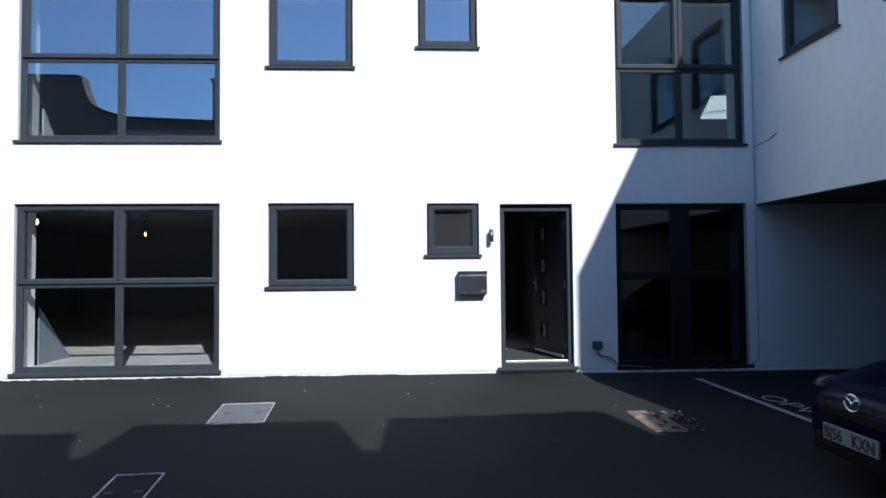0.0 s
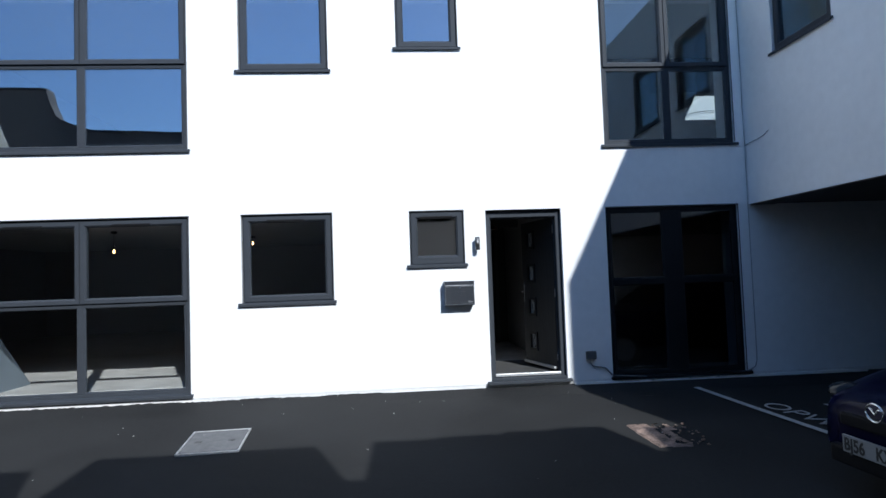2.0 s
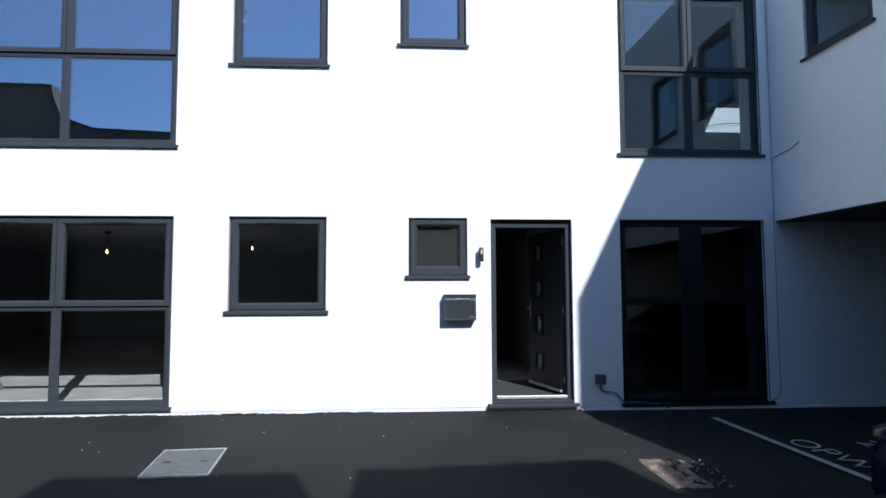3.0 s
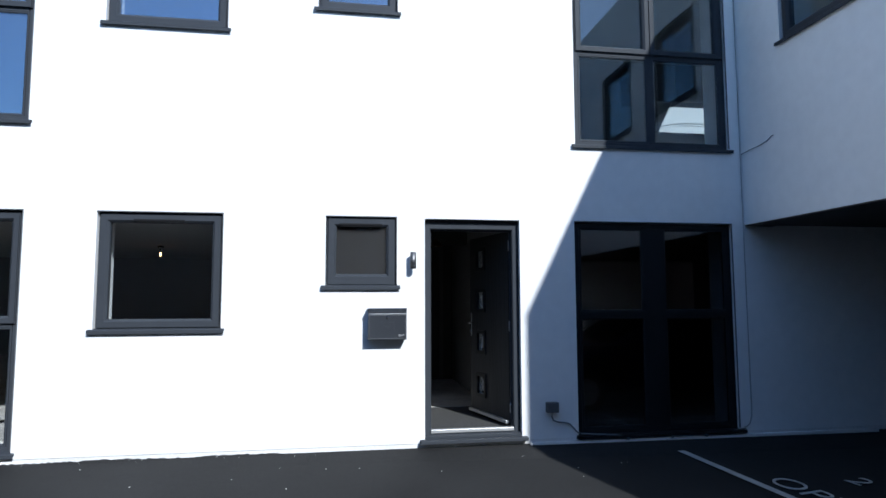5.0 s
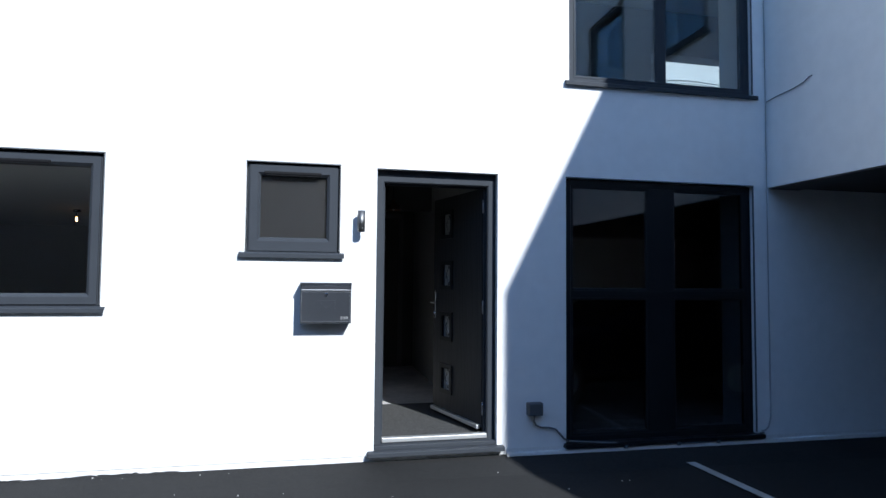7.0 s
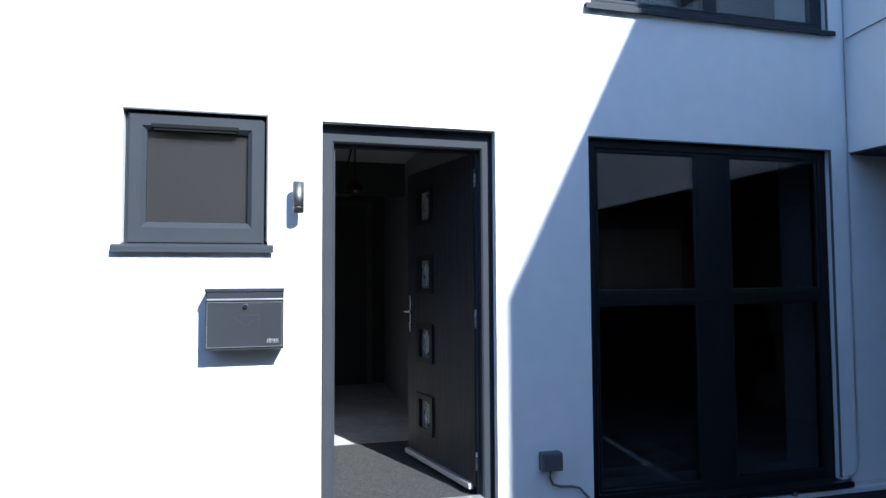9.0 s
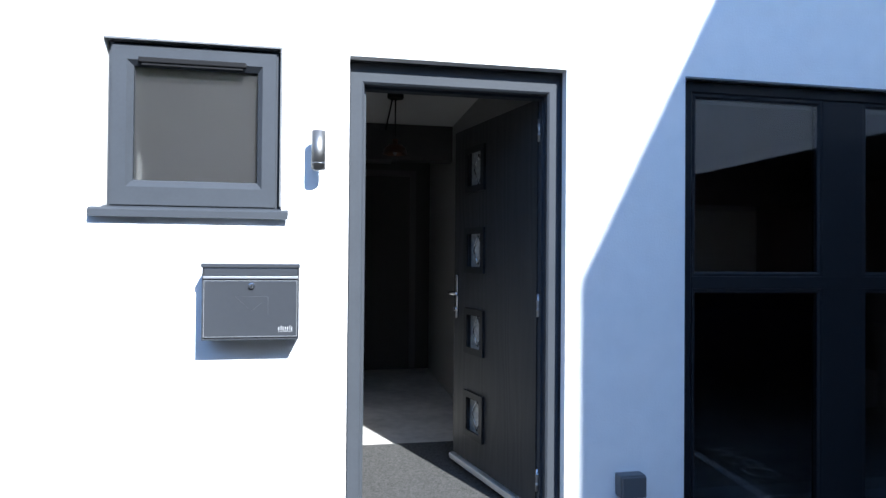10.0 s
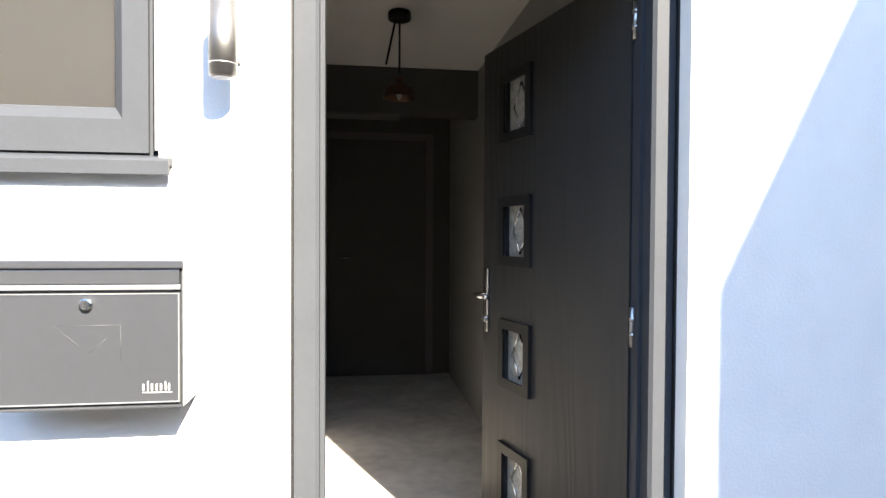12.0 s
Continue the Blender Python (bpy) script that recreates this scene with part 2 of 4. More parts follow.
def add_cyl(bm, c, r, h, axis="Z", sides=24, bevel=0.0):
    m = Matrix.Translation(c) @ {"Z": Matrix(), "Y": Matrix.Rotation(radians(90), 4, "X"), "X": Matrix.Rotation(radians(90), 4, "Y")}[axis]
    made = bmesh.ops.create_cone(bm, cap_ends=True, segments=sides, radius1=r, radius2=r, depth=h, matrix=m)["verts"]
    if bevel:
        edges = [e for e in {e for v in made for e in v.link_edges} if any(len(f.verts) > 4 for f in e.link_faces)]
        bmesh.ops.bevel(bm, geom=edges, offset=bevel, segments=2, affect="EDGES")
    for f in bm.faces:
        if len(f.verts) == 4:
            f.smooth = True
    return bm


def lettering(name, text, size, mat, m, parent=None, depth=0.0, width=1.0, bold=0.0):
    cu = bpy.data.curves.new(name, "FONT")
    cu.body, cu.size, cu.extrude, cu.space_character, cu.offset = text, size, depth, width, bold
    tmp = bpy.data.objects.new(name, cu)
    scene.collection.objects.link(tmp)
    me = bpy.data.meshes.new_from_object(tmp.evaluated_get(bpy.context.evaluated_depsgraph_get()))
    bpy.data.objects.remove(tmp)
    bpy.data.curves.remove(cu)
    me.materials.clear()
    me.materials.append(mat)
    ob = new(name, me)
    if parent is not None:
        ob.parent = parent
    ob.matrix_basis = m
    return ob


def pierced(name, u0, u1, z0, z1, holes, thick, mat, m, label, category="wall"):
    """A wall of real thickness along local x, outer face at y = 0, with openings cut through it."""
    us = sorted({u0, u1, *[h[0] for h in holes], *[h[1] for h in holes]})
    zs = sorted({z0, z1, *[h[2] for h in holes], *[h[3] for h in holes]})
    bm = bmesh.new()
    at = {}

    def v(u, y, z):
        if (u, y, z) not in at:
            at[u, y, z] = bm.verts.new((u, y, z))
        return at[u, y, z]

    def solid(i, j):
        if not (0 <= i < len(us) - 1 and 0 <= j < len(zs) - 1):
            return False
        cu, cz = (us[i] + us[i + 1]) / 2, (zs[j] + zs[j + 1]) / 2
        return not any(a < cu < b and c < cz < d for a, b, c, d in holes)

    for i in range(len(us) - 1):
        for j in range(len(zs) - 1):
            if not solid(i, j):
                continue
            a, b, c, d = us[i], us[i + 1], zs[j], zs[j + 1]
            bm.faces.new((v(a, 0, c), v(b, 0, c), v(b, 0, d), v(a, 0, d)))
            bm.faces.new((v(a, thick, d), v(b, thick, d), v(b, thick, c), v(a, thick, c)))
            for di, dj, p, q in ((-1, 0, (a, c), (a, d)), (1, 0, (b, c), (b, d)), (0, -1, (a, c), (b, c)), (0, 1, (a, d), (b, d))):
                if not solid(i + di, j + dj):
                    bm.faces.new((v(p[0], 0, p[1]), v(q[0], 0, q[1]), v(q[0], thick, q[1]), v(p[0], thick, p[1])))
    bmesh.ops.recalc_face_normals(bm, faces=bm.faces)
    ob = part(name, bm, mat)
    ob.matrix_world = m
    return tagged(ob, label, category, kind="structure")


def shell(name, x0, x1, y0, y1, z0, z1, mat, label, category="wall"):
    return tagged(part(name, box(x0, x1, y0, y1, z0, z1), mat), label, category, kind="structure")


# ---------------------------------------------------------------- ground
def build_ground():
    bm = bmesh.new()
    xs = [-600, -60, -20] + [x * 0.5 for x in range(-24, 29)] + [20, 60, 600]
    ys = [-600, -60, -15] + [y * 0.5 for y in range(-12, 17)] + [8.3, 9, 20, 60, 600]
    rows = []
    for y in ys:
        rows.append([bm.verts.new((x, y, (ground_z(x, y) if y <= 8.3 else -0.3) + 0.008 * math.sin(x * 1.1) * math.cos(y * 0.9) * (y < 8))) for x in xs])
    for a, b in zip(rows, rows[1:]):
        for i in range(len(xs) - 1):
            bm.faces.new((a[i], a[i + 1], b[i + 1], b[i]))
    tagged(part("ground", bm, ASPHALT), "dark asphalt yard with scattered grit", "ground", kind="structure")


build_ground()

# ---------------------------------------------------------------- main structure
W1 = (-4.0, -1.604, 0.105, 2.114)
U1 = (-3.98, -1.604, 2.872, 4.775)
W2 = (-1.03, 0.005, 1.095, 2.114)
U2 = (-1.03, 0.0, 3.785, 4.775)
W3 = (0.888, 1.531, 1.468, 2.106)
U3 = (0.795, 1.535, 4.043, 4.775)
DR = (1.787, 2.69, 0.06, 2.092)
G4 = (3.235, 4.894, 0.07, 2.096)
U4 = (3.262, 4.905, 2.84, 4.775)
HOLES = [W1, U1, W2, U2, W3, U3, DR, G4, U4]
pierced("wall_facade", -9.0, 12.0, 0.075, TOP, HOLES, T, RENDER, pose(0, Y, 0), "smooth white rendered facade of the mews house")
shell("plinth", -9.0, 1.74, Y + 0.006, Y + T, -0.3, 0.074, PLINTH, "thin pale plinth band under the render", "plinth")
shell("plinth_1", 1.74, 12.0, Y + 0.006, Y + T, -0.3, 0.059, PLINTH, "thin pale plinth band under the render", "plinth")

# wing on the right, over the undercroft
R1 = (-7.66, -6.72, 3.72, 4.775)
R2 = (-6.06, -5.1, 3.72, 4.775)
YS = 2.415
pierced("wall_wing", -Y + 0.002, -YS, 2.083, TOP, [R1, R2], 0.3, RENDER, pose(XR, 0, 0, 0, 0, -90), "white rendered side wall of the wing in shade")
shell("wall_wing_end", XR + 0.3, 12.0, YS, YS + 0.3, -0.3, TOP, RENDER, "white rendered end wall of the wing")
# Unseen closing wall; shade is put into its dark paint.
shell("wall_undercroft_end", 7.9, 8.2, YS + 0.3, Y - 0.002, -0.3, 2.083, DIMWALL, "unseen end wall of the undercroft, painted dark as shade")
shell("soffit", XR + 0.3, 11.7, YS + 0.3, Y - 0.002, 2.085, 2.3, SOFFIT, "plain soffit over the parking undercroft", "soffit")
# Unseen, added to block light and darken the undercroft.
shell("wall_undercroft_shade", 7.0, 7.2, 5.5, Y - 0.002, -0.3, 2.0845, DIMWALL, "unseen wall added to darken the undercroft")
# Dark strip added as shade along the wing wall's underside.
shell("soffit_edge_shade", XR + 0.012, XR + 0.3, YS, Y - 0.002, 2.072, 2.0825, SOFFIT, "dark strip added as shade under the wing wall", "soffit")
shell("roof_wing", XR + 0.3, 11.7, YS + 0.3, Y - 0.002, 5.2, 5.35, SOFFIT, "flat roof of the wing", "roof")
shell("pier", XR, XR + 0.3, YS, YS + 0.3, -0.3, 2.083, RENDER, "white rendered corner pier of the wing", "pier")

# rooms behind the facade
YB = 18.5
shell("floor", -9.0, 12.0, Y + T, YB, -0.1, 0.13, CONCRETE, "grey polished screed floor", "floor")
shell("ceiling", -9.0, 12.0, Y + T, YB, 2.4, 2.62, CEIL, "plain pale plaster ceiling", "ceiling")
shell("ceiling_1", -9.0, 2.65, Y + T, YB, 5.0, 5.3, CEIL, "plain pale plaster ceiling", "ceiling")
shell("ceiling_2", 2.65, 12.0, Y + T, 11.6, 5.0, 5.3, CEIL, "plain pale plaster ceiling", "ceiling")
shell("floor_1", -9.0, 12.0, Y + T, YB, 2.622, 2.68, CONCRETE, "grey upper floor", "floor")
shell("wall_left_end", -9.0, -8.7, Y + T, YB, -0.1, TOP, INNER, "painted inner end wall")
shell("wall_right_end", 11.7, 12.0, Y + T, YB, -0.1, 2.4, INNER, "painted inner end wall")
shell("wall_back", -9.0, 12.0, YB, YB + 0.3, -0.1, 2.62, INNER, "painted back wall of the rooms")
shell("wall_back_upper", -9.0, 2.65, YB, YB + 0.3, 2.62, TOP, INNER, "painted back wall of the upper rooms")
pierced("wall_back_right", 2.65, 12.0, 2.68, TOP, [(5.8, 8.6, 3.91, 4.40)], 0.25, DIMWALL, pose(0, 11.3, 0), "painted back wall with a small window opening")
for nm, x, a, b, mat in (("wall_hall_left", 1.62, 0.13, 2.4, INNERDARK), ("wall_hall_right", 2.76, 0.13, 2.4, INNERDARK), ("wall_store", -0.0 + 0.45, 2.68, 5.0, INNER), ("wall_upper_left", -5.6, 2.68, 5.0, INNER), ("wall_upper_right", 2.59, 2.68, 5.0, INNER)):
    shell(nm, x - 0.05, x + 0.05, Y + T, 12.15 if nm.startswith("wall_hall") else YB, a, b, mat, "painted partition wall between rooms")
# Added panels cut to the triangle of a sun patch on the side wall.
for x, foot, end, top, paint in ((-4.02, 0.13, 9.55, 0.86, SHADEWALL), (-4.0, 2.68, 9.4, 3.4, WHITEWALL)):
    bm = bmesh.new()
    tri = [(8.84, foot), (end, foot), (8.84, top)]
    fr = [bm.verts.new((x, y, z)) for y, z in tri]
    bk = [bm.verts.new((x - 0.02, y, z)) for y, z in tri]
    bm.faces.new(fr)
    bm.faces.new(bk[::-1])
    for i in range(3):
        bm.faces.new((fr[i], bk[i], bk[(i + 1) % 3], fr[(i + 1) % 3]))
    bmesh.ops.recalc_face_normals(bm, faces=bm.faces)
    tagged(part("sun_patch_panel", bm, paint), "thin triangular panel added as a sun patch beside a large window", "wall", kind="structure")
# Hall end, header, trim and door carry the hall's shade in dark paint.
shell("wall_hall_end", 1.4, 3.0, 12.2, 12.3, 0.13, 2.4, DIMWALL, "wall at the end of the hall, painted dark as shade")
shell("wall_hall_header", 1.67, 2.71, 10.92, 11.05, 2.1, 2.399, DIMWALL, "header over the opening in the hall, painted dark as shade")
shell("trim_hall_header", 1.671, 2.2, 10.905, 11.06, 2.085, 2.0995, HALLTRIM, "thin trim under the hall header, greyed for the dim light", "trim")

hall_door = root("door_2", pose(2.1, 12.2, 0.13), label="closed flush door at the end of the hall, painted dark as shade", category="door", kind="structure")
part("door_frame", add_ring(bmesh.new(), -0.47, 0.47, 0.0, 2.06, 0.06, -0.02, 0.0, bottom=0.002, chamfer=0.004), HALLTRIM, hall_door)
part("door_leaf", box(-0.405, 0.405, -0.012, -0.001, 0.005, 1.995, 0.002), DIMWALL, hall_door)
part("door_handle", add_tube(bmesh.new(), [(-0.33, -0.012, 1.0), (-0.33, -0.05, 1.0), (-0.23, -0.055, 1.0)], 0.009, 8), CHROME, hall_door, "steel lever handle")

# sloping panel added to slant the left edge of the bright back opening
bm = bmesh.new()
tri = [(5.79, 3.90), (6.05, 4.41), (5.79, 4.41)]
fr = [bm.verts.new((x, 11.31, z)) for x, z in tri]
bk = [bm.verts.new((x, 11.54, z)) for x, z in tri]
bm.faces.new(fr)
bm.faces.new(bk[::-1])
for i in range(3):
    bm.faces.new((fr[i], bk[i], bk[(i + 1) % 3], fr[(i + 1) % 3]))
bmesh.ops.recalc_face_normals(bm, faces=bm.faces)
tagged(part("trim", bm, INNER), "added sloping panel that slants the bright back opening", "panel", kind="structure")

# Thin rail added to draw unidentified curved lines in the opening.
rail = [(5.84 + 1.9 * k / 16, 11.42, 4.0 + 0.1 * math.sin(math.pi * (k / 16) ** 0.62)) for k in range(17)]
tagged(part("curved_rail", add_tube(add_tube(bmesh.new(), rail, 0.007, 8), [(x, y, z - 0.035) for x, y, z in rail], 0.004, 8), PALECABLE), "thin rail added for the curved lines in the back opening", "rail", kind="structure")

# opposite side of the yard, behind the walker
bm = bmesh.new()
# Notch from 5.27 to 5.58 is added to let sun onto the brown patch.
prof = [(-7.0, 0.3, 4.95), (0.3, 0.78, 4.45), (0.78, 2.6, 5.12), (2.6, 3.1, 4.45), (3.1, 3.7, 5.16), (3.7, 4.3, 5.2), (4.3, 4.8, 5.24), (4.8, 5.27, 5.28), (5.27, 5.58, 4.7), (5.58, 14.0, 5.2)]
for a, b, h in prof:
    add_box(bm, a, b, -4.0, -0.1, -0.3, h)
tagged(part("opposite_building", bm, BRICKWALL), "low weathered building with an uneven flat parapet", "building", kind="structure")


def old_house():
    """Thin wall cut to the old house's skyline, dark for its reflection upstairs."""
    r = root("house", pose(0, 0, 0), label="old house skyline wall with its backlit shade put in dark colour", category="house")
    outline = [(-17.0, -0.3), (-17.0, 6.72), (-8.22, 6.6), (-8.12, 6.2), (-7.98, 5.85), (-7.8, 5.72), (-7.45, 5.58), (-7.1, 5.47), (-4.3, 5.36), (-4.3, -0.3)]
    bm = bmesh.new()
    fr = [bm.verts.new((x, -1.0, z)) for x, z in outline]
    bk = [bm.verts.new((x, -1.3, z)) for x, z in outline]
    bm.faces.new(fr)
    bm.faces.new(bk[::-1])
    for k in range(len(outline)):
        n = (k + 1) % len(outline)
        bm.faces.new((fr[k], fr[n], bk[n], bk[k]))
    bmesh.ops.recalc_face_normals(bm, faces=bm.faces)
    part("wall", bm, OLDWALL, r)
    for k in range(1, len(outline) - 2):
        (xa, za), (xb, zb) = outline[k], outline[k + 1]
        bm = bmesh.new()
        cap = [[bm.verts.new((x, y, z + dz)) for x, z in ((xa, za), (xb, zb)) for dz in (0.0, 0.05)] for y in (-0.95, -1.35)]
        bm.faces.new([cap[0][q] for q in (0, 1, 3, 2)])
        bm.faces.new([cap[1][q] for q in (2, 3, 1, 0)])
        for a, b in ((0, 1), (1, 3), (3, 2), (2, 0)):
            bm.faces.new((cap[0][a], cap[1][a], cap[1][b], cap[0][b]))
        bmesh.ops.recalc_face_normals(bm, faces=bm.faces)
        part("coping", bm, ROOF, r)
    return r


old_house()
stack = root("chimney_stack", pose(0, 0, 0), label="weathered chimney stack with two pots on the parapet", category="chimney")
part("shaft", box(-5.0, -4.5, -2.4, -1.8, 4.9, 6.75, 0.01), BRICKWALL, stack)
part("cap", box(-5.05, -4.45, -2.45, -1.75, 6.75, 6.83, 0.01), BRICKWALL, stack)
for px in (-4.85, -4.65):
    part("chimney_pot", add_cyl(bmesh.new(), (px, -2.1, 6.95), 0.08, 0.26, "Z", 16), ROOF, stack)
# Unseen closing wall, raised to keep low sky light out of the undercroft.
shell("wall_sky_block", -12.3, -12.0, -0.4, Y, -0.3, 6.0, BRICKWALL, "unseen weathered wall raised to block low sky light")
# Pale slab added far behind so the back opening looks bright.
bm = box(-20, 30, 24, 26, -0.3, 13)
tagged(part("building", bm, PALEWALL), "pale sunlit slab added to brighten the back opening", "building", kind="structure")


# ---------------------------------------------------------------- windows
def window(name, hole, m, cols, split, label, frost=False, vents=True, glass=GLASS, sill=True, back=0.038, fixed=False, bar=0.028, paint=UPVC):
    """A grey casement window in its opening: cols panes wide; split: height of the transom or None."""
    x0, x1, z0, z1 = hole
    r = root(name, m, label=label, category="window", kind="structure")
    e = 0.008
    x0, x1, z1 = x0 + e, x1 - e, z1 - e
    F = 0.052
    bm = add_ring(bmesh.new(), x0, x1, z0, z1, F, back, back + 0.07, chamfer=0.008)
    mids = [x0 + (x1 - x0) * k / cols for k in range(1, cols)]
    for xm in mids:
        add_box(bm, xm - bar, xm + bar, back + 0.002, back + 0.068, z0 + F, z1 - F, 0.004)
    if split:
        add_box(bm, x0 + F, x1 - F, back + 0.001, back + 0.067, split - 0.028, split + 0.028, 0.004)
    part("window_frame", bm, paint, r)
    # Strips along head and right edge take the place of a shadow line.
    b = add_box(box(hole[0], hole[1], -0.003, 0.01, hole[3] - e + 0.0005, hole[3]), hole[1] - e + 0.0005, hole[1], -0.003, 0.01, hole[2] + 0.02, hole[3] - e)
    part("edge_strip", b, EDGESHADOW, r, "thin grey strip for the shadow line at the opening edge")
    edges = [x0, *mids, x1]
    for k in range(cols):
        for tier in ((0, 1) if split else (1,)):
            a = edges[k] + (F if k == 0 else bar)
            c = edges[k + 1] - (F if k == cols - 1 else bar)
            lo = (split + 0.028) if split and tier else z0 + F
            hi = z1 - F if tier else split - 0.028
            if tier and not fixed:
                # opening casement, overlapping the frame
                s, w, rail = (0.022, 0.06, 0.06) if split else (0.035, 0.071, 0.095) if frost else (0.03, 0.066, 0.07)
                bm = add_ring(bmesh.new(), a - s, c + s, lo - s, hi + s, w, back - 0.022, back + 0.05, bottom=rail, chamfer=0.02)
                add_ring(bm, a - s - 0.007, c + s + 0.007, lo - s - 0.007, hi + s + 0.007, 0.012, back - 0.012, back - 0.0005, chamfer=0.004)
                part("sash", bm, UPVC, r)
                g = (a - s + w, c + s - w, lo - s + rail, hi + s - w)
                pane = part("pane", box(g[0] - 0.01, g[1] + 0.01, back + 0.012, back + 0.032, g[2] - 0.01, g[3] + 0.01), FROST if frost else glass, r, "obscured glass pane" if frost else "")
                if vents:
                    long, mid = min(0.42, 0.86 * (g[1] - g[0])), g[0] + 0.48 * (g[1] - g[0])
                    part("trickle_vent", add_box(box(mid - long / 2, mid + long / 2, back - 0.036, back - 0.021, g[3] + 0.008, g[3] + 0.028, 0.004), mid - long / 2 + 0.012, mid + long / 2 - 0.012, back - 0.03, back - 0.021, g[3] - 0.001, g[3] + 0.0075), VENT, r, "dark trickle vent")
            else:
                part("glazing_bead", add_ring(bmesh.new(), a, c, lo, hi, 0.022, back + 0.004, back + 0.03, chamfer=0.01), paint, r)
                pane = part("pane", box(a + 0.012, c - 0.012, back + 0.012, back + 0.032, lo + 0.012, hi - 0.012), glass, r)
            pane.visible_shadow = False
    if sill:
        bm = bmesh.new()
        p = [(-0.032, -0.022), (-0.032, -0.004), (-0.026, 0.002), (back, 0.016), (back, -0.012), (-0.02, -0.012), (-0.023, -0.031), (-0.032, -0.031)]
        ends = []
        for x in (hole[0] - 0.036, hole[1] + 0.027):
            ends.append([bm.verts.new((x, yy, z0 + zz)) for yy, zz in p])
        n = len(p)
        for i in range(n):
            bm.faces.new((ends[0][i], ends[0][(i + 1) % n], ends[1][(i + 1) % n], ends[1][i]))
        bm.faces.new(ends[0][::-1])
        bm.faces.new(ends[1])
        bmesh.ops.recalc_face_normals(bm, faces=bm.faces)
        part("sill", bm, UPVC, r)
    return r


FACE = pose(0, Y, 0)
WING = pose(XR, 0, 0, 0, 0, -90)
window("window_1", W1, FACE, 2, 1.155, "large four-pane anthracite window down to the floor", glass=DARKGLASS)
window("window_2", U1, FACE, 2, 3.875, "large four-pane anthracite upper window reflecting sky")
window("window_3", W2, FACE, 1, None, "square anthracite casement window with dark glass", glass=DARKGLASS)
window("window_4", U2, FACE, 1, None, "square anthracite upper window reflecting blue sky")
window("window_5", W3, FACE, 1, None, "small anthracite casement with obscured glass", frost=True)
window("window_6", U3, FACE, 1, None, "small anthracite upper window reflecting blue sky")
window("window_7", G4, FACE, 2, 1.195, "full-height four-pane dark glazed screen in shade", glass=TINTGLASS, sill=False, fixed=True, bar=0.11, paint=SHADEFRAME)
window("window_8", U4, FACE, 2, 3.80, "four-pane anthracite upper window reflecting the wing", glass=SIDEGLASS)
window("window_9", R1, WING, 1, None, "anthracite window in the wing wall", glass=SIDEGLASS)
window("window_10", R2, WING, 1, None, "anthracite window in the wing wall", glass=SIDEGLASS)
tagged(part("window_sill", box(G4[0] - 0.02, G4[1] + 0.04, Y - 0.05, Y + 0.06, 0.045, 0.078, 0.006), SHADEFRAME), "dark threshold sill of the full-height window", "sill", kind="structure")


tagged(part("kerb", box(2.76, 6.4, Y - 0.035, Y + 0.004, -0.1, 0.035, 0.008), PLINTH), "low concrete kerb at the foot of the wall", "kerb", kind="structure")
pts = [(3.25, Y - 0.02, 0.098), (3.5, Y - 0.045, 0.083), (3.9, Y - 0.042, 0.05), (4.3, Y - 0.045, 0.046), (4.6, Y - 0.04, 0.05), (4.93, Y - 0.03, 0.09)]
tagged(part("kerb_cable", add_tube(bmesh.new(), pts, 0.006, 8), CABLE), "thin grey cable lying along the kerb", "cable")
for cx in (3.7, 4.15, 4.5):
    tagged(part("cable_clip", box(cx - 0.012, cx + 0.012, Y - 0.056, Y - 0.03, 0.03, 0.056, 0.003), CABLE), "small grey cable clip on the kerb", "cable clip", "cable clips along the kerb")


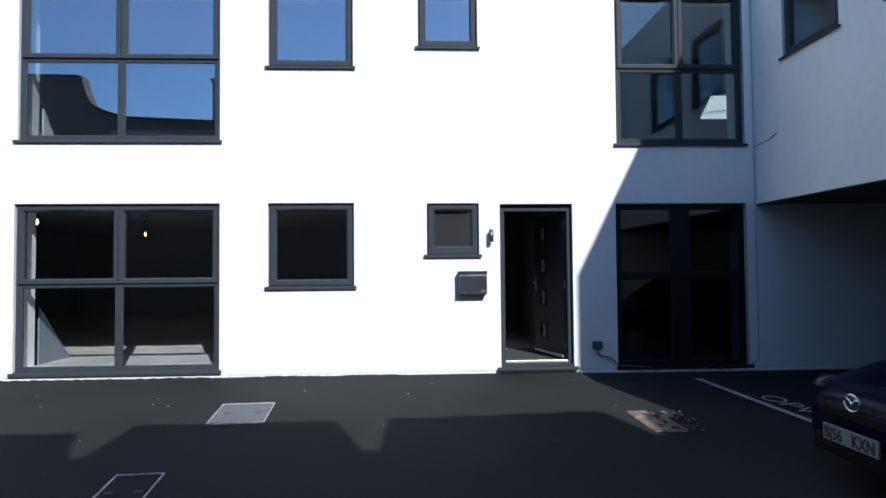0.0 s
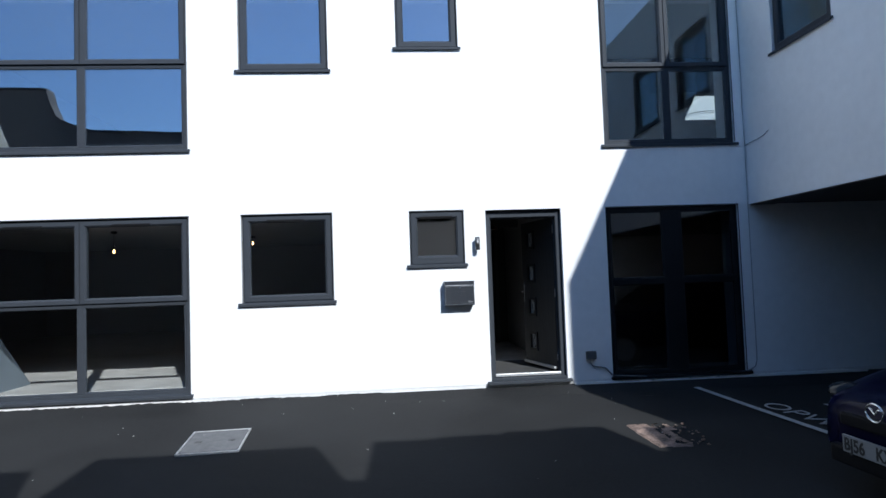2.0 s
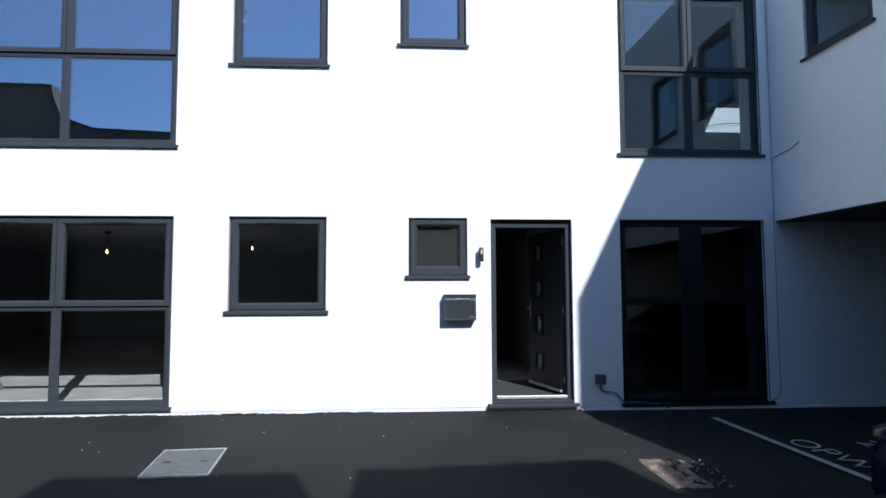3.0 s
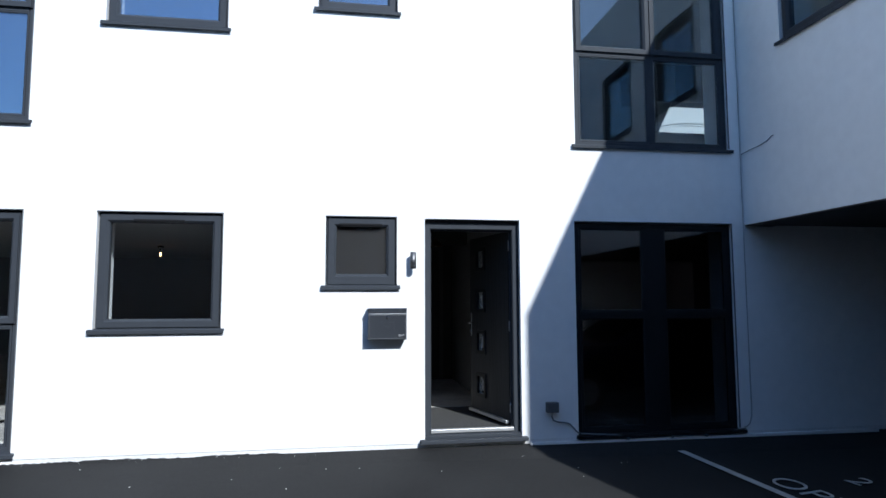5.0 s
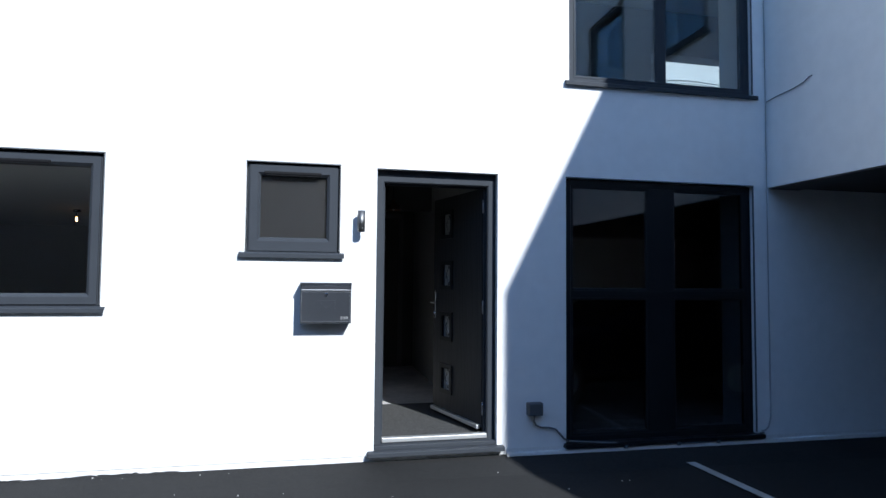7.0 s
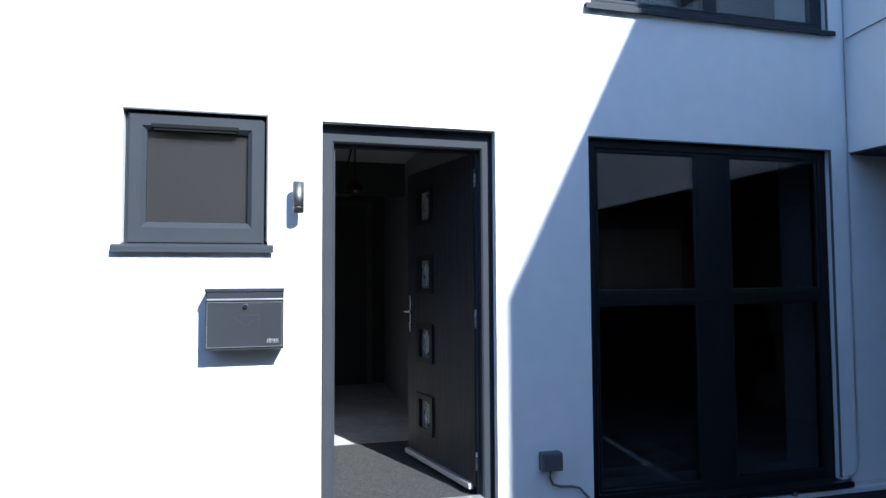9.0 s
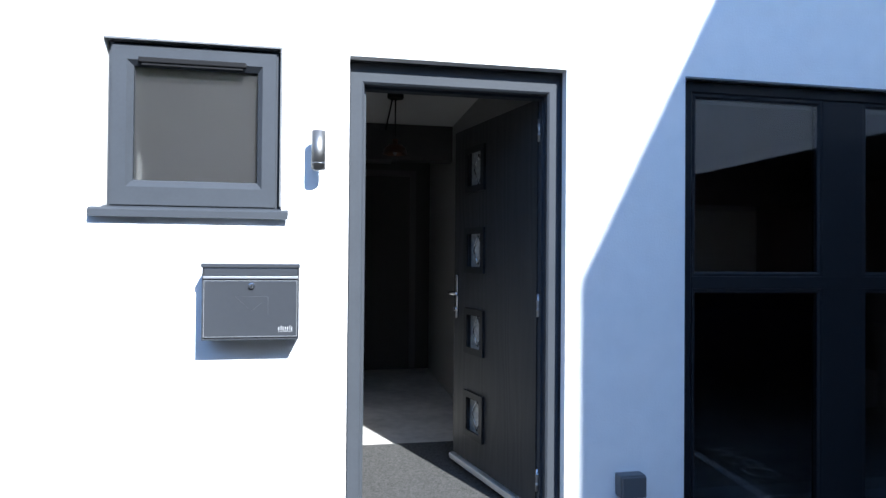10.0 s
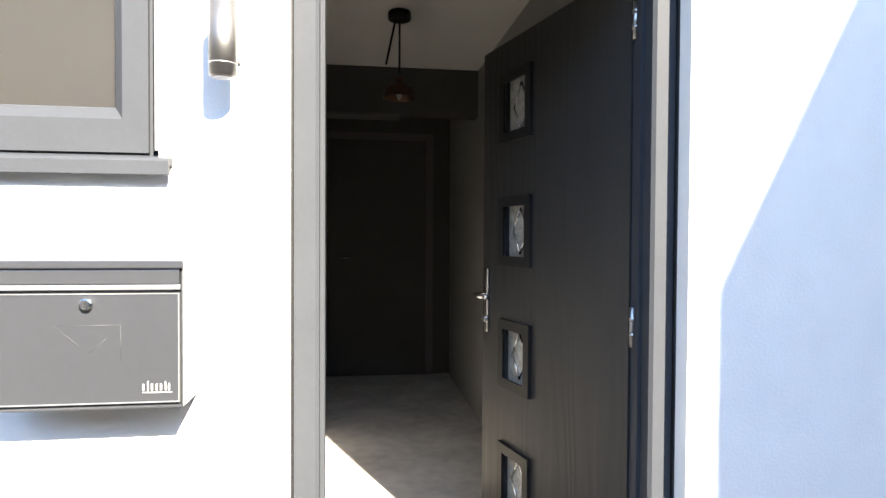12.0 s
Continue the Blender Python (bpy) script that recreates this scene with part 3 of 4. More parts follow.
# ---------------------------------------------------------------- front door
def front_door():
    x0, x1, z0, z1 = DR
    r = root("door_1", label="open dark grey composite front door with four small square panes", category="door", kind="structure")
    back = 0.06
    F = 0.055
    bm = add_ring(bmesh.new(), x0 + 0.006, x1 - 0.006, z0 + 0.04, z1 - 0.036, F, Y + back, Y + 0.155, bottom=0.03, chamfer=0.008)
    add_ring(bm, x0 + 0.006 + F - 0.002, x1 - 0.006 - F + 0.002, z0 + 0.06, z1 - 0.036 - F + 0.002, 0.012, Y + 0.107, Y + 0.153)
    part("door_frame", bm, UPVC, r, "anthracite door frame")
    part("head_trim", box(x0 + 0.004, x1 - 0.004, Y + back + 0.004, Y + back + 0.05, z1 - 0.0355, z1 - 0.004), DRIP, r)
    part("edge_strip", add_ring(bmesh.new(), x0 - 0.0005, x1 + 0.0005, z0, z1 + 0.0005, 0.005, Y + back - 0.008, Y + back + 0.004), DRIP, r, "thin black sealant gap")
    part("threshold", box(x0 + 0.062, x1 - 0.062, Y + back - 0.01, Y + back + 0.045, z0 + 0.072, z0 + 0.105, 0.006), ALU, r, "silver aluminium threshold")
    part("sill", add_box(box(x0 - 0.045, x1 + 0.045, Y - 0.06, Y + back + 0.02, z0 - 0.002, z0 + 0.032, 0.006), x0 + 0.002, x1 - 0.002, Y + 0.01, Y + back, z0 + 0.032, z0 + 0.06, 0.004), UPVC, r)
    # leaf: local x from hinge to free edge, -y outside
    ang = math.degrees(math.atan2(0.97, -0.243))
    leafm = pose(2.657, Y + 0.157, 0, 0, 0, ang)
    width, lo, hi, th = 0.845, 0.185, 2.0, 0.046
    panes = [(0.5, 0.675, c - 0.1, c + 0.1) for c in (0.465, 0.905, 1.335, 1.765)]
    us = [0, 0.5, 0.675, width]
    zs = sorted({lo, hi, *[p[2] for p in panes], *[p[3] for p in panes]})
    bm = bmesh.new()
    for i in range(3):
        for j in range(len(zs) - 1):
            cz = (zs[j] + zs[j + 1]) / 2
            if i == 1 and any(p[2] < cz < p[3] for p in panes):
                continue
            add_box(bm, us[i], us[i + 1], 0, th, zs[j], zs[j + 1])
    bmesh.ops.remove_doubles(bm, verts=bm.verts, dist=0.0004)
    inner = [f for f in bm.faces if any(g is not f and set(g.verts) == set(f.verts) for e in f.edges for g in e.link_faces)]
    bmesh.ops.delete(bm, geom=inner, context="FACES")
    leaf = part("door_leaf", bm, DOORSKIN, r, "dark grained door leaf standing open")
    leaf.matrix_world = leafm
    for p in panes:
        part("pane_surround", add_ring(add_ring(bmesh.new(), p[0] - 0.02, p[1] + 0.02, p[2] - 0.02, p[3] + 0.02, 0.034, th - 0.004, th + 0.014, chamfer=0.014), p[0] - 0.02, p[1] + 0.02, p[2] - 0.02, p[3] + 0.02, 0.034, -0.012, 0.004, chamfer=0.01), SURROUND, leaf)
        g = part("pane", box(p[0] + 0.001, p[1] - 0.001, th * 0.4, th * 0.6, p[2] + 0.001, p[3] - 0.001), OBSCURE, leaf, "textured leaded glass")
        bm = bmesh.new()
        cx, cz = (p[0] + p[1]) / 2, (p[2] + p[3]) / 2
        for a, b in (((cx, p[2] + 0.02), (cx - 0.05, cz)), ((cx - 0.05, cz), (cx, p[3] - 0.02)), ((cx, p[3] - 0.02), (cx + 0.05, cz)), ((cx + 0.05, cz), (cx, p[2] + 0.02))):
            add_tube(bm, [(a[0], th * 0.66, a[1]), (b[0], th * 0.66, b[1])], 0.004, 6)
        part("leading", bm, CHROME, leaf, "silver leading strips")
    part("weather_bar", box(0.02, width - 0.005, th - 0.002, th + 0.03, lo - 0.012, lo + 0.02, 0.006), ALU, leaf, "silver weather bar along the foot")
    h = part("handle", add_box(bmesh.new(), width - 0.055, width - 0.028, th, th + 0.01, 0.96, 1.2, 0.004), CHROME, leaf, "chrome lever handle on a long plate")
    bm = add_tube(bmesh.new(), [(width - 0.042, th + 0.008, 1.1), (width - 0.042, th + 0.05, 1.1), (width - 0.06, th + 0.058, 1.1), (width - 0.15, th + 0.058, 1.1)], 0.009, 10)
    part("lever", bm, CHROME, h)
    part("lock_cylinder", add_cyl(bmesh.new(), (width - 0.042, th + 0.01, 1.01), 0.012, 0.02, "Y", 16), CHROME, h)
    for z in (0.33, 1.09, 1.86):
        bm = add_box(bmesh.new(), -0.026, 0.012, th - 0.012, th - 0.004, z - 0.05, z + 0.05, 0.003)
        add_cyl(bm, (-0.012, th - 0.002, z), 0.007, 0.1, "Z", 12)
        add_cyl(bm, (-0.012, th - 0.002, z + 0.02), 0.0085, 0.012, "Z", 12)
        add_cyl(bm, (-0.012, th - 0.002, z - 0.02), 0.0085, 0.012, "Z", 12)
        part("hinge", bm, HINGE, leaf, "dull steel butt hinge")
    return r


OBSCURE = material("textured_pane", (0.36, 0.37, 0.36), 0.2, vary=0.35, scale=40, grain=120, bump=0.6, bump_scale=70)
front_door()
tagged(part("door_mat", add_box(box(1.69, 2.70, Y + T, 9.645, 0.13, 0.142, 0.003), 1.79, 2.687, Y + 0.17, Y + T, 0.062, 0.142), MAT), "dark speckled entrance mat set behind the threshold", "mat", kind="structure")


# ---------------------------------------------------------------- things on the wall
def mailbox():
    x0, x1, z0, z1 = 1.268, 1.608, 1.004, 1.266
    YF = Y - 0.01
    r = root("mailbox", pose(0, 0, 0), label="dark grey steel mailbox with silver edging on the white wall", category="mailbox")
    part("body", box(x0, x1, YF - 0.1, Y - 0.002, z0 - 0.012, z1 - 0.012, 0.003), BOXPAINT, r)
    part("side_rim", add_ring(bmesh.new(), x0, x1, z0 - 0.012, z1 - 0.0125, 0.005, YF - 0.106, YF - 0.1, chamfer=0.002), BOXPAINT, r)
    part("lid", box(x0 - 0.004, x1 + 0.003, YF - 0.114, Y - 0.002, z1 - 0.012, z1 + 0.004, 0.003), BOXPAINT, r)
    part("flap", box(x0 + 0.006, x1 - 0.006, YF - 0.108, YF - 0.1, z1 - 0.041, z1 - 0.014, 0.002), BOXPAINT, r)
    part("flap_strip", box(x0 + 0.004, x1 - 0.004, YF - 0.113, YF - 0.101, z1 - 0.0515, z1 - 0.0425, 0.002), BOXEDGE, r, "bright aluminium strip")
    front = part("front_door_panel", box(x0 + 0.008, x1 - 0.008, YF - 0.107, YF - 0.1, z0 + 0.0, z1 - 0.06, 0.002), BOXPAINT, r)
    part("edge_trim", add_ring(bmesh.new(), x0 + 0.006, x1 - 0.006, z0 - 0.001, z1 - 0.058, 0.002, YF - 0.109, YF - 0.1), BOXEDGE, front, "thin silver edge")
    lock = part("lock", add_cyl(bmesh.new(), ((x0 + x1) / 2 + 0.002, YF - 0.111, z1 - 0.078), 0.011, 0.012, "Y", 20, 0.002), CHROME, front, "round chrome lock")
    part("keyhole", box((x0 + x1) / 2 + 0.0005, (x0 + x1) / 2 + 0.0035, YF - 0.119, YF - 0.1165, z1 - 0.084, z1 - 0.072), DRIP, lock)
    # pressed envelope outline
    cx, cz = (x0 + x1) / 2 + 0.0, z0 + 0.115
    bm = bmesh.new()
    for a, b in (((-0.055, 0.03), (0.06, 0.03)), ((-0.055, 0.03), (0.003, -0.022)), ((0.003, -0.022), (0.035, 0.006)), ((0.06, 0.03), (0.06, -0.035))):
        add_tube(bm, [(cx + a[0], YF - 0.1068, cz + a[1]), (cx + b[0], YF - 0.1068, cz + b[1])], 0.0006, 5)
    part("envelope_emblem", bm, EMBLEM, front, "faint pressed envelope outline")
    bm = bmesh.new()
    x = x1 - 0.072
    for w, h in ((0.008, 0.012), (0.006, 0.017), (0.008, 0.012), (0.007, 0.012), (0.008, 0.012), (0.005, 0.016), (0.008, 0.012)):
        add_box(bm, x, x + w * 0.36, YF - 0.1085, YF - 0.1065, z0 + 0.022, z0 + 0.022 + h)
        x += w + 0.0006
    add_box(bm, x1 - 0.072, x1 - 0.02, YF - 0.1085, YF - 0.1065, z0 + 0.0175, z0 + 0.0188)
    part("maker_mark", bm, WHITEPRINT, front, "small white maker's mark")
    return r


def wall_lamp():
    r = root("wall_lamp", pose(0, 0, 0), label="brushed steel cylinder wall lamp on the white wall", category="wall lamp")
    cx, cy = 1.672, Y - 0.07
    bm = add_cyl(bmesh.new(), (cx, cy, 1.7), 0.0265, 0.148, "Z", 28, 0.002)
    part("cylinder", bm, STEEL, r)
    part("collar", add_cyl(bmesh.new(), (cx, cy, 1.65), 0.0268, 0.002, "Z", 28), BOXEDGE, r)
    part("lens", add_cyl(bmesh.new(), (cx, cy, 1.6252), 0.019, 0.003, "Z", 20), BOXEDGE, r)
    part("bracket", box(cx - 0.012, cx + 0.012, cy + 0.018, Y - 0.006, 1.69, 1.735, 0.003), STEEL, r)
    part("back_plate", box(cx - 0.022, cx + 0.022, Y - 0.008, Y + 0.001, 1.67, 1.755, 0.003), STEEL, r)
    return r


def outlet_box():
    r = root("socket_box", pose(0, 0, 0), label="small grey weatherproof socket box low on the wall", category="socket box")
    part("body", box(2.915, 3.03, Y - 0.055, Y + 0.001, 0.30, 0.395, 0.008), GREYBOX, r)
    part("cover", box(2.919, 3.026, Y - 0.066, Y - 0.055, 0.304, 0.391, 0.005), GREYBOX, r)
    pts = [(2.97, Y - 0.03, 0.302), (2.967, Y - 0.03, 0.26), (2.985, Y - 0.025, 0.225), (3.03, Y - 0.02, 0.208), (3.09, Y - 0.02, 0.205), (3.14, Y - 0.02, 0.192), (3.18, Y - 0.02, 0.15), (3.21, Y - 0.02, 0.115), (3.24, Y - 0.015, 0.1)]
    part("cable", add_tube(bmesh.new(), pts, 0.007, 8), CABLE, r, "grey flexible cable")
    return r


mailbox()
wall_lamp()
outlet_box()
tagged(part("corner_cable", add_tube(bmesh.new(), [(5.012, Y - 0.012, 5.6), (5.012, Y - 0.012, 0.3), (5.008, Y - 0.014, 0.2), (4.985, Y - 0.016, 0.13), (4.95, Y - 0.02, 0.105), (4.92, Y - 0.02, 0.1)], 0.0065, 8), PALECABLE), "thin grey cable run down the inner corner", "cable")
tagged(part("wall_cable", add_tube(bmesh.new(), [(XR - 0.012, 8.27, 2.80), (XR - 0.012, 8.15, 2.815), (XR - 0.012, 7.98, 2.825), (XR - 0.012, 7.88, 2.842), (XR - 0.012, 7.82, 2.87), (XR + 0.01, 7.80, 2.88)], 0.0045, 8), CABLE), "thin grey cable clipped across the wing wall", "cable")


# ---------------------------------------------------------------- lamps inside
def pendant(x, y, top, low, shade=True):
    r = root("pendant_lamp", pose(x, y, 0), label="industrial pendant lamp with a copper shade hanging from the ceiling" if shade else "bare filament bulb hanging on a cord", category="pendant lamp")
    part("ceiling_rose", add_cyl(bmesh.new(), (0, 0, top - 0.02), 0.055, 0.04, "Z", 24, 0.004), CARBLACK, r)
    part("cord", add_tube(bmesh.new(), [(0, 0, top - 0.04), (0.0, 0, low + 0.12)], 0.005, 6), CARBLACK, r)
    if shade:
        part("stay", add_tube(bmesh.new(), [(-0.02, 0, top - 0.04), (-0.065, 0.0, low + 0.16)], 0.006, 6), CARBLACK, r)
        bm = bmesh.new()
        rings = []
        for rr, zz in ((0.018, 0.1), (0.02, 0.066), (0.05, 0.06), (0.075, 0.035), (0.082, 0.0)):
            rings.append([bm.verts.new((rr * math.cos(t), rr * math.sin(t), low + zz)) for t in (2 * math.pi * k / 28 for k in range(28))])
        for a, b in zip(rings, rings[1:]):
            for i in range(28):
                bm.faces.new((a[i], a[(i + 1) % 28], b[(i + 1) % 28], b[i])).smooth = True
        bm.faces.new(rings[0])
        bmesh.ops.solidify(bm, geom=bm.faces[:], thickness=0.003)
        part("shade", bm, COPPER, r, "copper shade")
    else:
        part("lamp_holder", add_cyl(bmesh.new(), (0, 0, low + 0.1), 0.018, 0.06, "Z", 16, 0.003), CARBLACK, r)
    bm = bmesh.new()
    bmesh.ops.create_uvsphere(bm, u_segments=16, v_segments=10, radius=0.028, matrix=pose(0, 0, low + 0.03) @ Matrix.Diagonal((0.55, 0.55, 1.4, 1)))
    for f in bm.faces:
        f.smooth = True
    part("bulb", bm, BOXEDGE if shade else BULB, r, "unlit bulb" if shade else "glowing amber filament bulb")
    return r


pendant(2.13, 9.95, 2.4, 1.985)
pendant(-4.1, 8.9, 2.4, 1.916, False)
pendant(-4.5, 13.0, 2.4, 2.0, False)
pendant(-2.42, 15.0, 2.4, 2.21, False)
pendant(-1.27, 9.6, 5.0, 4.82, False)


# ---------------------------------------------------------------- yard details
def slab_z(x, y):
    return ground_z(x, y) + 0.008


def cover(x0, x1, y0, y1, infill, label, turn=0.0):
    z = ground_z((x0 + x1) / 2, (y0 + y1) / 2)
    slope = math.degrees(math.atan2(ground_z(0, y1) - ground_z(0, y0), y1 - y0))
    r = root("access_cover", pose((x0 + x1) / 2, (y0 + y1) / 2, z, slope, 0, turn), label=label, category="access cover")
    w, d = (x1 - x0) / 2, (y1 - y0) / 2
    part("infill", box(-w + 0.02, w - 0.02, -d + 0.02, d - 0.02, -0.05, 0.008, 0.003), infill, r)
    bm = bmesh.new()
    for a in ((-w, w, -d, -d + 0.013), (-w, w, d - 0.013, d), (-w, -w + 0.013, -d + 0.013, d - 0.013), (w - 0.013, w, -d + 0.013, d - 0.013)):
        add_box(bm, a[0], a[1], a[2], a[3], -0.05, 0.012, 0.002)
    part("frame", bm, COVERFRAME, r, "galvanised edge frame")
    for sx in (-0.55, 0.55):
        part("lifting_key_hole", box(sx * w - 0.03, sx * w + 0.03, -0.02, 0.02, -0.01, 0.0095), DRIP, r)
    return r


cover(-1.2, -0.68, 6.56, 7.19, COVER, "grey infilled access cover with a galvanised frame in the asphalt", 3.5)
cover(-1.4, -1.06, 4.75, 5.40, ASPHALT, "dark access cover set in the shaded asphalt", 5)


def broken_patch(x0, x1, y0, y1):
    """A ragged patch of broken brown surfacing with loose lumps round it."""
    rng = random.Random(21)
    bm = bmesh.new()
    nx, ny = 18, 22
    grid = {}
    for i in range(nx + 1):
        for j in range(ny + 1):
            u, v = i / nx, j / ny
            edge = min(u, 1 - u, v, 1 - v)
            x = x0 + (x1 - x0) * u + 0.02 * noise.noise(Vector((u * 6, v * 6, 3))) - 0.05 * v
            y = y0 + (y1 - y0) * v + 0.02 * noise.noise(Vector((u * 6, v * 6, 9)))
            h = 0.011 + 0.006 * noise.noise(Vector((u * 9, v * 11, 0))) if edge > 0 else -0.006
            grid[i, j] = bm.verts.new((x, y, ground_z(x, y) + h))
    for i in range(nx):
        for j in range(ny):
            if i > 0.45 * nx and u_gap(i / nx, j / ny) > 0.5:
                continue
            bm.faces.new((grid[i, j], grid[i + 1, j], grid[i + 1, j + 1], grid[i, j + 1]))
    for k in range(34):
        x, y = rng.uniform(x0 + 0.15, x1 + 0.12), rng.uniform(y0, y1 - 0.05)
        q = rng.uniform(0.004, 0.014)
        bmesh.ops.create_icosphere(bm, subdivisions=1, radius=q, matrix=pose(x, y, ground_z(x, y) + 0.012, rng.uniform(0, 90), 0, rng.uniform(0, 90)) @ Matrix.Diagonal((1.4, 1, 0.6, 1)))
    return tagged(part("broken_patch", bm, BRICKCOVER), "broken patch of brown surfacing in the asphalt", "ground patch", kind="structure")


def u_gap(u, v):
    return noise.noise(Vector((u * 5.2, v * 5.2, 5))) + 0.75 * u


broken_patch(2.85, 3.25, 6.2, 6.84)

bm = bmesh.new()
rows = []
for k in range(13):
    y = 8.14 - k * (8.14 - 5.85) / 12
    rows.append([bm.verts.new((x + 0.2 * (8.14 - y), y, slab_z(x + 0.2 * (8.14 - y), y) + 0.004)) for x in (4.07, 4.145)])
for a, b in zip(rows, rows[1:]):
    bm.faces.new((a[0], b[0], b[1], a[1]))
tagged(part("bay_line", bm, LINE), "worn white parking bay line on the asphalt", "road marking", kind="structure")
for word, x, y, s in (("OPW", 4.39, 7.30, 0.35), ("2", 5.04, 7.23, 0.32)):
    tagged(lettering("bay_lettering", word, s, LINE, pose(x, y, slab_z(x, y) + 0.006, 0, 0, -78) @ pose(0, 0, 0, -0.8, 3.7, 0), depth=0.003, bold=-0.006), "white painted parking bay letters on the asphalt", "road marking", kind="structure")

# ragged asphalt lip against the wall
rng = random.Random(9)
bm = bmesh.new()
lip = []
x = -9.0
while x < 2.74:
    foot = ground_z(x, Y - 0.03)
    h = 0.012 + 0.012 * noise.noise(Vector((x * 1.7, 0, 0))) + rng.uniform(-0.006, 0.006)
    lip.append([bm.verts.new((x, yy, zz)) for yy, zz in ((Y - 0.03 + rng.uniform(-0.01, 0.006), foot - 0.018), (Y - 0.008, foot + h), (Y + 0.006, foot + h - 0.004))])
    x += rng.uniform(0.012, 0.04)
for a, b in zip(lip, lip[1:]):
    for i in range(2):
        bm.faces.new((a[i], b[i], b[i + 1], a[i + 1]))
tagged(part("ground_edge", bm, ASPHALT), "ragged asphalt edge laid against the wall", "ground", kind="structure")

# grit on the asphalt
rng = random.Random(4)
bm = bmesh.new()
for k in range(70):
    x, y = rng.uniform(-4.5, 3.8), 8.24 - abs(rng.gauss(0, 0.9)) if k % 2 else 8.27 - rng.random() * 0.05
    if y < 4.5:
        continue
    s = rng.uniform(0.002, 0.0055)
    bmesh.ops.create_icosphere(bm, subdivisions=1, radius=s, matrix=pose(x, y, slab_z(x, y), 0, 0, rng.uniform(0, 90)) @ Matrix.Diagonal((1.5, 1, 0.6, 1)))
tagged(part("grit", bm, FLECK), "pale loose grit scattered over the asphalt", "grit", kind="stuff")


# ---------------------------------------------------------------- car
def loft(sections, mat, name, parent, label=""):
    """Skin over cross-sections; each is a list of points of equal count."""
    bm = bmesh.new()
    rings = [[bm.verts.new(p) for p in s] for s in sections]
    n = len(rings[0])
    for a, b in zip(rings, rings[1:]):
        for i in range(n):
            bm.faces.new((a[i], a[(i + 1) % n], b[(i + 1) % n], b[i])).smooth = True
    bm.faces.new(rings[0])
    bm.faces.new(rings[-1])
    bmesh.ops.recalc_face_normals(bm, faces=bm.faces)
    ob = part(name, bm, mat, parent, label)
    sub = ob.modifiers.new("smooth", "SUBSURF")
    sub.levels = sub.render_levels = 2
    return ob


